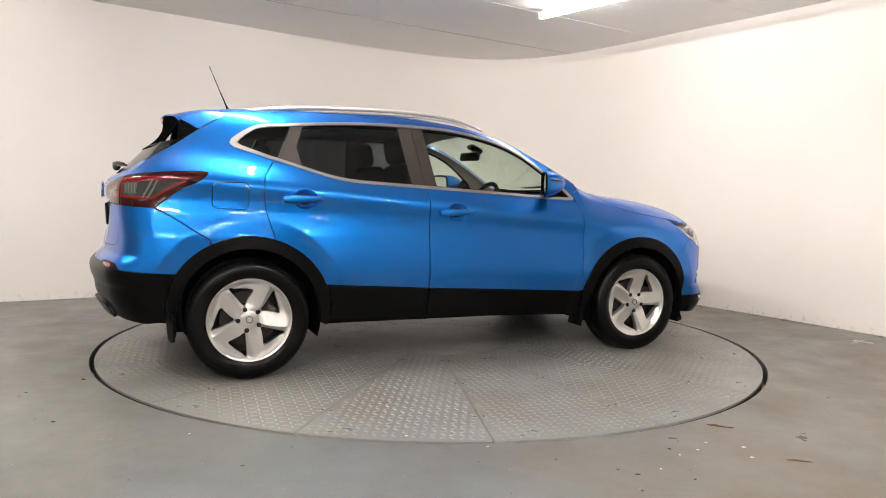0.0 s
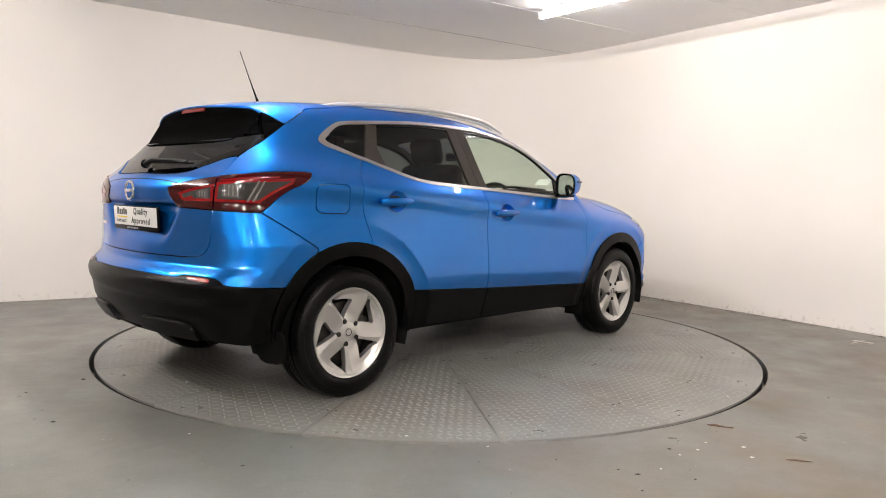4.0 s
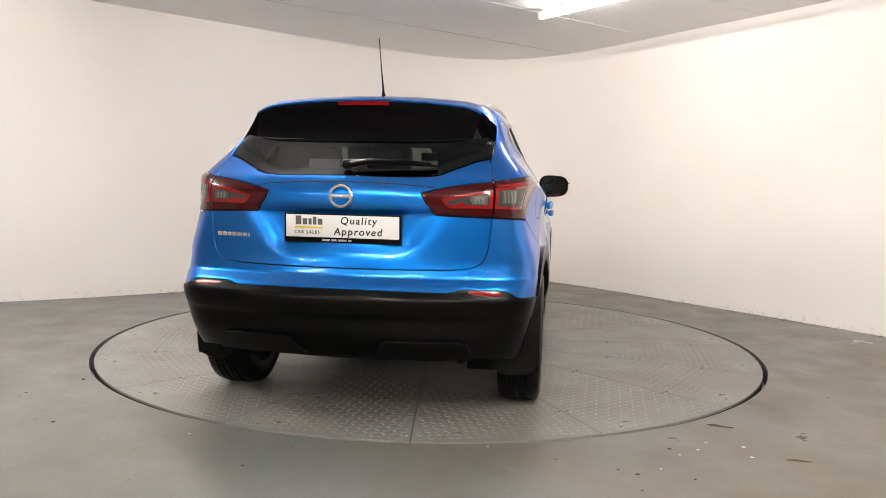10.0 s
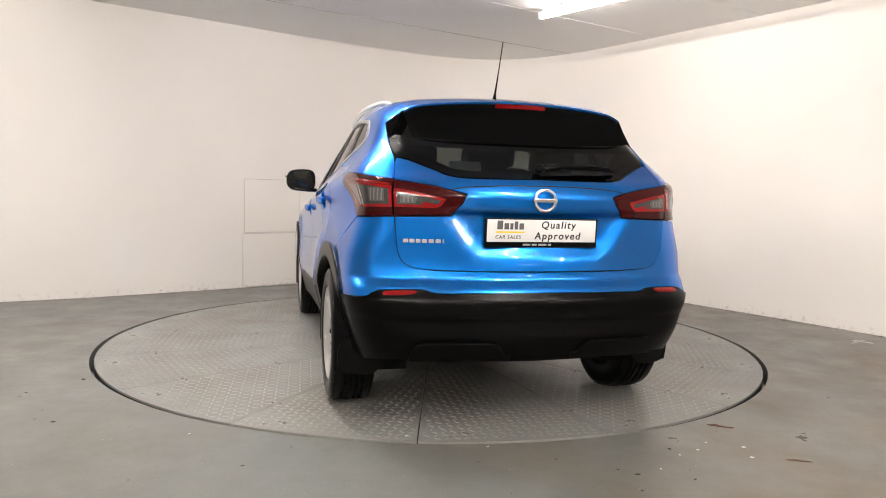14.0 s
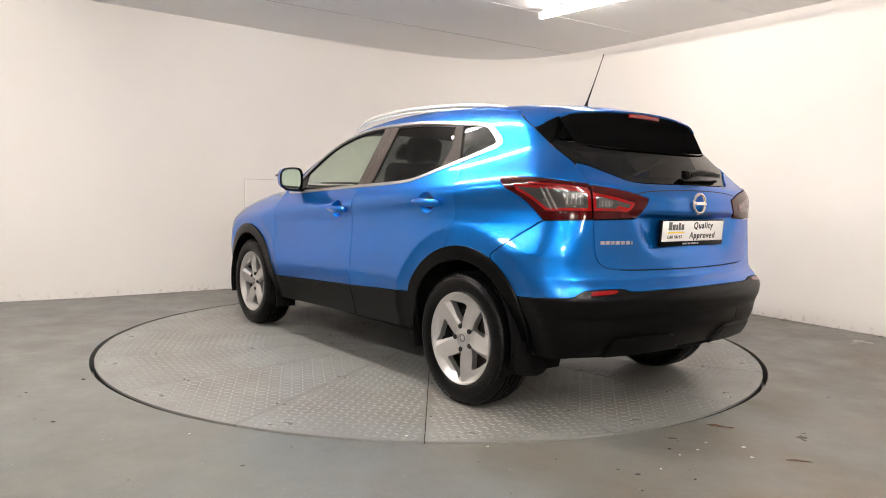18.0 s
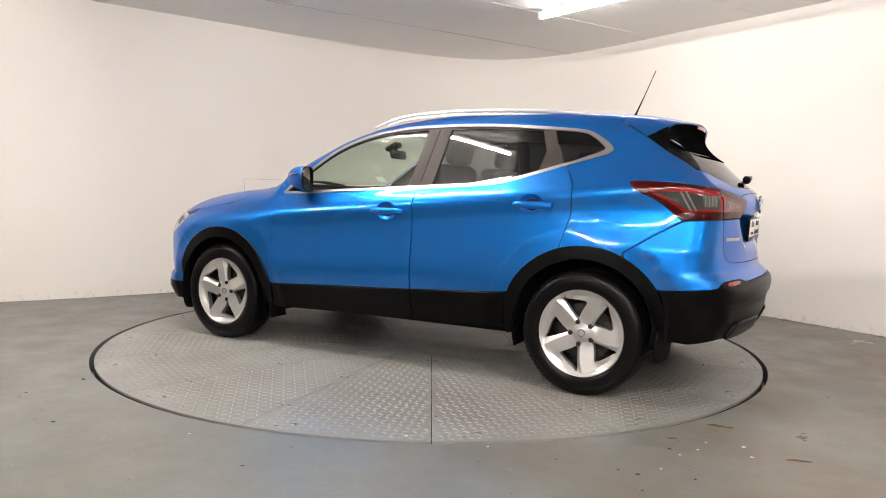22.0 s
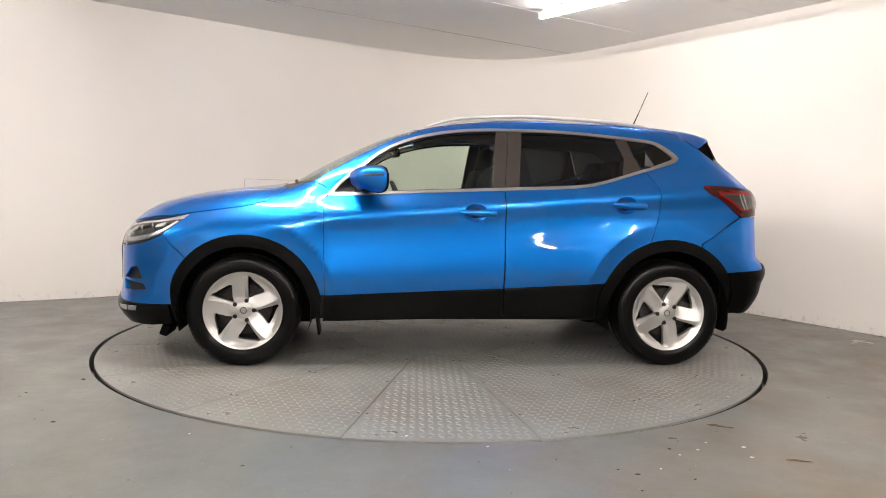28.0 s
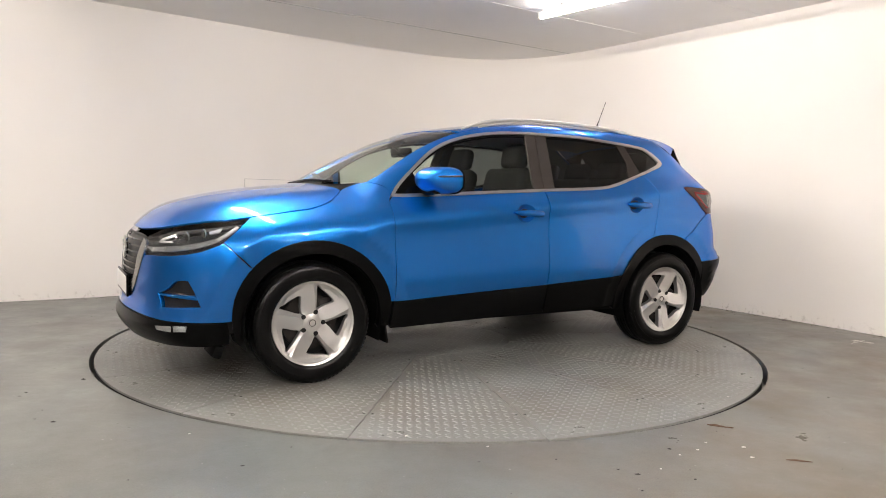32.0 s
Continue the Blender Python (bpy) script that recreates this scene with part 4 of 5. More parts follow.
    hb = mesh_object("high_brake_lamp", bl, fs, REDBRIGHT, sp, False, "red high brake lamp strip")
    part("sticker", box_bm(0.002, 0.24, 0.008, 0, pose(-1.709, 0.0, 1.437, 0, -12, 0)), PRINTGREY, sp, "pale web address sticker")


def build_tail_lamps():
    outer = path2([(-1.557, 1.150), (-1.60, 1.155), (-1.75, 1.149), (-1.975, 1.124)], [(-1.983, 1.05), (-1.988, 0.968)], [(-1.988, 0.967), (-1.90, 0.963), (-1.797, 0.958)], [(-1.770, 0.985), (-1.722, 1.031), (-1.665, 1.070), (-1.60, 1.101), (-1.562, 1.134)])
    inner = path2([(-1.979, 1.121), (-2.14, 1.096), (-2.267, 1.063)], [(-2.252, 1.03), (-2.205, 0.975)], [(-2.205, 0.974), (-2.1, 0.972), (-1.994, 0.968)], [(-1.989, 1.05)])
    win_o = path2([(-1.976, 1.092), (-1.86, 1.108), (-1.70, 1.118), (-1.645, 1.122)], [(-1.66, 1.095), (-1.735, 1.055), (-1.80, 1.005)], [(-1.80, 1.001), (-1.90, 1.003), (-1.984, 1.005)])
    win_i = path2([(-1.987, 1.085), (-2.09, 1.066), (-2.185, 1.043)], [(-2.185, 1.04), (-2.165, 1.012), (-2.15, 1.005)], [(-2.15, 1.004), (-1.992, 1.006)])
    for m in (False, True):
        lo = panel("tail_lamp", outer, RED, car, off=0.004, thick=0.02, step=0.018, mirror=m, label="dark red wraparound tail lamp")
        li = panel("tail_lamp", inner, RED, car, off=0.004, thick=0.02, step=0.018, mirror=m, label="dark red tail lamp on the tailgate")
        for base, w in ((lo, win_o), (li, win_i)):
            panel("light_guide", [w, [tuple(p) for p in inset(resample(w, 0.012), 0.012)]], REDBRIGHT, base, off=0.0056, thick=0.002, step=0.01, gap=0.0003, mirror=m, label="bright red light guide")
            panel("clear_lens", [tuple(p) for p in inset(resample(w, 0.012), 0.0125)], SMOKE, base, off=0.0048, thick=0.002, step=0.02, gap=0, mirror=m, label="smoked clear lens")
        panel("bulb_reflector", [(-1.952, 1.03), (-1.885, 1.027), (-1.872, 1.088), (-1.948, 1.084)], TAILBOWL, lo, off=0.0056, thick=0.002, step=0.02, gap=0, mirror=m, label="bright faceted reflector")
        for k in range(4):
            u = -1.942 + 0.017 * k
            panel("reflector_rib", [(u, 1.034), (u + 0.005, 1.034), (u + 0.005, 1.082), (u, 1.082)], TAILRIB, lo, off=0.0062, thick=0.002, step=0.03, gap=0, mirror=m)
        for du in (0.0, 0.022):
            panel("lens_rib", [(-1.855 + du, 1.008), (-1.847 + du, 1.008), (-1.800 + du, 1.105), (-1.808 + du, 1.105)], TAILRIB, lo, off=0.0062, thick=0.002, step=0.03, gap=0, mirror=m, label="clear slanting lens rib")
        panel("upper_bar", path2([(-1.965, 1.104), (-1.85, 1.120), (-1.72, 1.128)], [(-1.72, 1.122), (-1.85, 1.112), (-1.965, 1.097)]), REDBRIGHT, lo, off=0.0050, thick=0.002, step=0.02, gap=0, mirror=m, label="bright red light guide")
        panel("bulb_reflector", [(-2.012, 1.022), (-2.068, 1.022), (-2.078, 1.045), (-2.064, 1.055), (-2.012, 1.062)], TAILBOWL, li, off=0.0056, thick=0.002, step=0.02, gap=0, mirror=m, label="bright faceted reflector")
        for k in range(3):
            u = -2.06 + 0.015 * k
            panel("reflector_rib", [(u, 1.026), (u + 0.005, 1.026), (u + 0.005, 1.05), (u, 1.05)], TAILRIB, li, off=0.0062, thick=0.002, step=0.03, gap=0, mirror=m)
        panel("side_guide", path2([(-2.10, 1.03), (-2.155, 1.018)], [(-2.15, 1.008), (-2.09, 1.012)]), REDBRIGHT, li, off=0.0058, thick=0.002, step=0.02, gap=0, mirror=m)


def build_front():
    lamp = path2([(1.693, 0.911), (1.81, 0.896), (1.97, 0.876), (2.126, 0.850), (2.25, 0.815), (2.315, 0.785)], [(2.315, 0.78), (2.28, 0.735), (2.235, 0.713)], [(2.23, 0.712), (2.05, 0.718), (1.911, 0.742), (1.80, 0.789)], [(1.78, 0.81), (1.735, 0.86), (1.693, 0.909)])
    for m in (False, True):
        hl = panel("headlamp", lamp, LENSCLEAR, car, off=0.002, thick=0.004, step=0.025, mirror=m, label="clear headlamp with chrome inside")
        hl.visible_shadow = False
        panel("lamp_housing", [tuple(p) for p in inset(resample(lamp, 0.03), -0.004)], GLOSSBLACK, hl, off=-0.045, thick=0.002, step=0.03, gap=0, mirror=m, label="black lamp housing")
        panel("lower_bezel", path2([(1.82, 0.797), (1.93, 0.757), (2.05, 0.737), (2.235, 0.724)], [(2.30, 0.752), (2.21, 0.753), (2.05, 0.765), (1.93, 0.785), (1.84, 0.812)]), LAMPGREY, hl, off=-0.016, thick=0.02, step=0.025, gap=0, mirror=m, label="pale grey lamp bezel")
        panel("upper_bezel", path2([(1.74, 0.893), (1.90, 0.868), (2.10, 0.842), (2.24, 0.806)], [(2.20, 0.802), (2.08, 0.828), (1.90, 0.852), (1.80, 0.868)]), SMOKE, hl, off=-0.02, thick=0.02, step=0.025, gap=0, mirror=m)
        panel("daylight_strip", path2([(1.738, 0.872), (1.79, 0.822), (1.825, 0.799)], [(1.84, 0.806), (1.80, 0.835), (1.757, 0.876)]), LAMPBOWL, hl, off=-0.010, thick=0.01, step=0.015, gap=0, mirror=m, label="clear daylight strip")
        panel("daylight_strip", path2([(1.825, 0.866), (1.885, 0.846)], [(1.88, 0.834), (1.832, 0.845)]), LAMPBOWL, hl, off=-0.012, thick=0.01, step=0.015, gap=0, mirror=m, label="clear daylight strip")
        panel("daylight_strip", path2([(2.078, 0.826), (2.17, 0.798), (2.185, 0.780)], [(2.170, 0.777), (2.083, 0.782)], [(2.085, 0.788), (2.155, 0.785), (2.150, 0.793), (2.08, 0.815)]), LAMPBOWL, hl, off=-0.012, thick=0.01, step=0.012, gap=0, mirror=m, label="clear daylight strip")
        s = -1 if m else 1
        for u, z, r in ((2.005, 0.803, 0.027), (1.915, 0.826, 0.022)):
            p = flank(np.array([(u, z)]))[0]
            nn = outward(p[None])[0]
            at = Matrix.Translation((p[0] - nn[0] * 0.030, s * (p[1] - nn[1] * 0.030), p[2])) @ Matrix.Rotation(math.atan2(nn[1] * s, nn[0]) * 0.35, 4, "Z")
            bm = lathe_bm([(0.0005, r * 0.55), (r * 0.5, r * 0.46), (r * 0.85, r * 0.2), (r * 0.95, 0.0)], 24, "Y")
            bm.transform(at @ pose(0, 0, 0, 0, 0, -90))
            pj = part("projector", bm, SMOKE, hl, "dark glass projector lens")
            ringp = tube_bm([at @ Vector((0, r * math.cos(a), r * math.sin(a))) for a in np.linspace(0, math.tau, 24, False)], 0.0035, 6, True)
            part("projector_ring", ringp, BRIGHT, pj, "chrome lens ring")
    # grille: black mesh behind a bright V
    gr = path2([(2.714, 0.80), (2.45, 0.80), (2.33, 0.785)], [(2.30, 0.74), (2.29, 0.70), (2.345, 0.60), (2.41, 0.50), (2.48, 0.46)], [(2.48, 0.46), (2.714, 0.456)])
    full = gr + [(5.428 - x, z) for x, z in gr[::-1][1:-1]]
    g = panel("grille", full, BLACK, car, off=-0.02, thick=0.004, step=0.03, gap=0, label="black honeycomb grille")
    for z in np.linspace(0.50, 0.77, 9):
        w = 2.714 - float(np.interp(z, [0.46, 0.5, 0.6, 0.7, 0.78], [2.50, 2.43, 2.36, 2.31, 2.34]))
        bar = [(2.714 - w, z), (2.714, z), (2.714, z + 0.008), (2.714 - w, z + 0.008)]
        panel("grille_bar", bar + [], GLOSSBLACK, g, off=-0.008, thick=0.012, step=0.04, gap=0, both=True)
    v = path2([(2.33, 0.785), (2.345, 0.70), (2.385, 0.60), (2.45, 0.52), (2.53, 0.495)], [(2.53, 0.475), (2.46, 0.475), (2.40, 0.515), (2.33, 0.61), (2.285, 0.70), (2.285, 0.765)])
    for m in (False, True):
        panel("grille_chrome", v, DARKCHROME, g, off=0.006, thick=0.02, step=0.02, gap=0, mirror=m, label="satin chrome V of the grille")
    brow = path2([(2.714, 0.812), (2.45, 0.81), (2.325, 0.795)], [(2.325, 0.788), (2.45, 0.800), (2.714, 0.802)])
    panel("bonnet_lip", brow, BLACK, car, off=-0.004, thick=0.01, step=0.03, gap=0, both=True)
    ring_badge(car, (2.190, 0, 0.715), 0.060, -1)
    ph = part("plate_holder", box_bm(0.012, 0.50, 0.125, 0.004, pose(2.204, 0, 0.51)), BLACK, car, "black front plate holder")
    part("plate", box_bm(0.004, 0.48, 0.098, 0.002, pose(2.212, 0, 0.514)), WHITE, ph, "white dealer plate")


def ring_badge(parent, at, r, s):
    """A bright ring crossed by a plain bar."""
    x, y, z = at
    ring = tube_bm([(x, y + r * math.cos(a), z + r * 0.97 * math.sin(a)) for a in np.linspace(0, math.tau, 40, False)], r * 0.17, 8, True)
    o = part("badge_ring", ring, BRIGHT, parent, "chrome ring badge")
    part("badge_bar", box_bm(0.014, r * 2.35, r * 0.36, 0.004, pose(x, y, z)), BRIGHT, o, "plain chrome badge bar")
    return o


def word(text, size, m, mat, parent, name="lettering"):
    cu = bpy.data.curves.new(name, "FONT")
    cu.body, cu.size, cu.extrude = text, size, 0.0006
    cu.space_character, cu.shear = 1.22, 0.12
    cu.resolution_u = 4
    tmp = bpy.data.objects.new(name, cu)
    thin = bpy.data.meshes.new_from_object(tmp)
    bpy.data.objects.remove(tmp)
    # three thin strokes side by side make the bold weight
    bm = bmesh.new()
    for k, (dx, dy) in enumerate(((-0.018, -0.012), (0.0, 0.012), (0.018, -0.012))):
        copy = thin.copy()
        copy.transform(m @ Matrix.Translation((dx * size, dy * size, 0.0001 * k)))
        bm.from_mesh(copy)
        bpy.data.meshes.remove(copy)
    bpy.data.meshes.remove(thin)
    me = bpy.data.meshes.new(name)
    bm.to_mesh(me)
    bm.free()
    me.materials.append(mat)
    ob = new(name, me)
    ob.parent = parent
    return ob


def build_plate():
    tilt = pose(-2.062, 0, 0.903, 0, -3, 0)
    h = part("plate_holder", box_bm(0.014, 0.53, 0.128, 0.005, tilt), BLACK, car, "black plate surround")
    part("plate", box_bm(0.004, 0.51, 0.098, 0.002, tilt @ pose(-0.008, 0, 0.0095)), WHITE, h, "white dealer show plate")
    face = tilt @ pose(-0.0108, 0, 0.0095) @ pose(0, 0, 0, 90, 0, -90)
    word("Quality", 0.045, face @ pose(-0.008, 0.012, 0), INK, h)
    word("Approved", 0.045, face @ pose(-0.037, -0.036, 0), INK, h)
    # the dealer's mark as plain shapes
    x = -0.21
    for w, hh in ((0.026, 0.038), (0.021, 0.027), (0.014, 0.027), (0.016, 0.035), (0.021, 0.027)):
        part("dealer_mark", box_bm(w, hh, 0.001, 0, face @ pose(x + w / 2, 0.006 + hh / 2, 0)), MARKGREY, h, smooth=False)
        x += w + 0.006
    part("dealer_mark", box_bm(0.13, 0.007, 0.001, 0, face @ pose(-0.15, -0.006, 0)), YELLOW, h, "yellow underline of the mark", smooth=False)
    word("CAR SALES", 0.0205, face @ pose(-0.218, -0.034, 0), INK, h)
    x = -0.09
    for w in (0.035, 0.022, 0.038, 0.014):
        part("dealer_mark", box_bm(w, 0.008, 0.001, 0, face @ pose(x + w / 2, -0.0605, 0.0008)), PRINTGREY, h, smooth=False)
        x += w + 0.008
    ring_badge(car, (-2.094, 0, 1.046), 0.047, 1)
    arch = [(p.x, p.y) for p in smooth_path([(-2.115, 1.045, 0), (-2.14, 1.06, 0), (-2.19, 1.082, 0), (-2.257, 1.097, 0), (-2.42, 1.107, 0), (-2.614, 1.110, 0)], 0.03)]
    arch += [(-5.228 - a, b) for a, b in arch[::-1][1:]]
    panel("tailgate_seam", arch + [(a, b - 0.0035) for a, b in arch[::-1]], DARK, car, off=0.0006, thick=0.001, step=0.03, gap=0, label="fine dark joint across the tailgate")
    y = 0.625
    for w in (0.022, 0.022, 0.020, 0.022, 0.022, 0.022, 0.007):
        p = flank(np.array([(u_of(-2.02, y - w / 2), 0.862)]))[0]
        n = outward(p[None])[0]
        mm = Matrix.Translation((p[0] - 0.003, p[1], p[2])) @ Matrix.Rotation(math.atan2(n[1], n[0]), 4, "Z")
        part("model_mark", box_bm(0.004, w, 0.016, 0.0015, mm), ALLOY, car, "silver model lettering bar", smooth=False)
        y -= w + 0.010
    # wiper
    w = part("rear_wiper", tube_bm([(-2.018, -0.02, 1.184), (-2.02, -0.10, 1.200), (-1.995, -0.25, 1.203), (-1.965, -0.37, 1.196)], [0.016, 0.013, 0.009, 0.006], 10), BLACK, car, "black rear wiper arm")
    part("wiper_blade", tube_bm([(-2.008, 0.02, 1.198), (-2.0, -0.15, 1.198), (-1.975, -0.32, 1.194), (-1.95, -0.40, 1.186)], [0.010, 0.014, 0.012, 0.005], 8), BLACK, w)
    bm = bmesh.new()
    bmesh.ops.create_uvsphere(bm, u_segments=16, v_segments=10, radius=0.024)
    bm.transform(pose(-2.012, 0.0, 1.185))
    part("wiper_pivot", bm, BLACK, w)


def build_trim():
    for s in (1, -1):
        pts = [(0.235, 0.545, 1.487), (0.16, 0.552, 1.512), (0.06, 0.556, 1.540), (-0.08, 0.56, 1.560), (-0.42, 0.562, 1.575), (-0.86, 0.556, 1.565), (-1.13, 0.546, 1.546), (-1.28, 0.538, 1.524), (-1.36, 0.533, 1.506)]
        line = [(p.x, s * p.y, p.z) for p in smooth_path(pts, 0.06)]
        n = len(line)
        rail = part("roof_rail", tube_bm(line, [0.006 + 0.008 * min(1, i / 3, (n - 1 - i) / 3) for i in range(n)], 12, squash=0.9), RAIL, car, "satin silver roof rail")
        low = [(x, s * (abs(y) + 0.004), z - 0.022) for x, y, z in line[2:-2]]
        part("rail_foot", tube_bm(low, 0.007, 8), RAIL, rail)
        # door mirror
        cy, cz = 0.896, 1.142
        bm = bmesh.new()
        N, M = 20, 14
        grid = []
        for i in range(M + 1):
            t = i / M
            x = 0.482 + 0.212 * t
            k = (1 - max(0, (t - 0.12) / 0.88) ** 2.3) ** 0.5 if t > 0.12 else 1 - 0.10 * ((0.12 - t) / 0.12) ** 2
            ring = []
            for j in range(N):
                a = j * math.tau / N
                c, si = math.cos(a), math.sin(a)
                yy = 0.108 * math.copysign(abs(c) ** 0.62, c)
                zz = 0.080 * math.copysign(abs(si) ** 0.62, si)
                zz *= 1.0 - 0.12 * (yy / 0.108) * (1 if zz < 0 else 0.6)
                ring.append(bm.verts.new((x, s * (cy + yy * (0.35 + 0.65 * k) * 0.98 - 0.025 * t), cz + zz * k + 0.008 * t)))
            grid.append(ring)
        for A, B in zip(grid, grid[1:]):
            for j in range(N):
                bm.faces.new((A[j], A[(j + 1) % N], B[(j + 1) % N], B[j]))
        bm.faces.new(grid[-1])

        def swept(x, y, z):
            return 0.515 + (x - 0.482) * 0.74 - 0.42 * (abs(y) - cy), y, z
        for v in bm.verts:
            v.co = swept(*v.co)
        bmesh.ops.recalc_face_normals(bm, faces=bm.faces[:])
        mi = part("door_mirror", bm, BLUE, car, "blue door mirror cap", angle=50)
        bezel = [(0.484, s * (cy + 0.103 * math.copysign(abs(math.cos(a)) ** 0.62, math.cos(a))), cz + 0.075 * math.copysign(abs(math.sin(a)) ** 0.62, math.sin(a)) * (1 - 0.12 * math.cos(a))) for a in np.linspace(0, math.tau, 32, False)]
        bezel = [swept(*p) for p in bezel]
        part("mirror_rim", tube_bm(bezel, 0.007, 8, True), GLOSSBLACK, mi)
        bm = bmesh.new()
        bm.faces.new([bm.verts.new((x + 0.005, y, z)) for x, y, z in bezel])
        part("mirror_glass", bm, MIRROR, mi, "mirror glass", smooth=False)
        base = [(0.60, s * 0.775, 1.07), (0.60, s * 0.83, 1.068), (0.60, s * 0.90, 1.074)]
        part("mirror_foot", tube_bm(base, [0.035, 0.032, 0.03], 12, squash=0.42), GLOSSBLACK, mi, "black mirror foot")
        ind = [(0.676, s * 0.86, 1.160), (0.655, s * 0.945, 1.163), (0.60, s * 1.0, 1.165), (0.52, s * 1.012, 1.168)]
        part("indicator", tube_bm(smooth_path([swept(*p) for p in ind], 0.02), 0.0045, 8, squash=1.3), SMOKE, mi, "smoked indicator strip")
    mast = [(-1.34, 0, 1.562), (-1.347, 0, 1.578), (-1.356, 0, 1.60), (-1.40, 0, 1.70), (-1.462, 0, 1.848)]
    a = part("aerial", tube_bm(mast, [0.017, 0.010, 0.0055, 0.0028, 0.0022], 10), BLACK, car, "black whip aerial")
    bm = bmesh.new()
    bmesh.ops.create_uvsphere(bm, u_segments=16, v_segments=8, radius=1)
    bmesh.ops.scale(bm, vec=(0.038, 0.024, 0.012), verts=bm.verts)
    bm.transform(pose(-1.335, 0, 1.562))
    part("aerial_base", bm, BLACK, a)
    for s in (1, -1):
        wp = part("front_wiper", tube_bm([(1.115, s * 0.05 - 0.25, 1.112), (1.085, s * 0.05 + 0.05, 1.136), (1.06, s * 0.05 + 0.33, 1.128)], [0.009, 0.008, 0.005], 8), BLACK, car, "black windscreen wiper")
    # mud flaps
    for s in (1, -1):
        ring = [(0.60, 0.36), (0.615, 0.31), (0.65, 0.255), (0.68, 0.226), (0.72, 0.216), (0.80, 0.222), (0.838, 0.236), (0.852, 0.27), (0.854, 0.33), (0.83, 0.38), (0.66, 0.40)]
        bm = bmesh.new()
        A = [bm.verts.new((-1.722 - 0.12 * (0.87 - y) + d, s * y, z)) for d in (0, 0.012) for y, z in ring]
        n = len(ring)
        bm.faces.new(A[:n])
        bm.faces.new(A[n:][::-1])
        for k in range(n):
            bm.faces.new((A[k], A[(k + 1) % n], A[n + (k + 1) % n], A[n + k]))
        bmesh.ops.recalc_face_normals(bm, faces=bm.faces[:])
        part("mud_flap", bm, DARKPLASTIC, car, "black rubber mud flap", angle=50)
        fl = box_bm(0.014, 0.15, 0.15, 0.004, pose(0.882, s * 0.765, 0.265, 0, 8, 0))
        part("mud_flap", fl, DARKPLASTIC, car, "black rubber mud flap")
        part("air_deflector", box_bm(0.05, 0.22, 0.07, 0.01, pose(1.81, s * 0.62, 0.195, 0, -20, 0)), DARKPLASTIC, car, "black air deflector under the bumper")


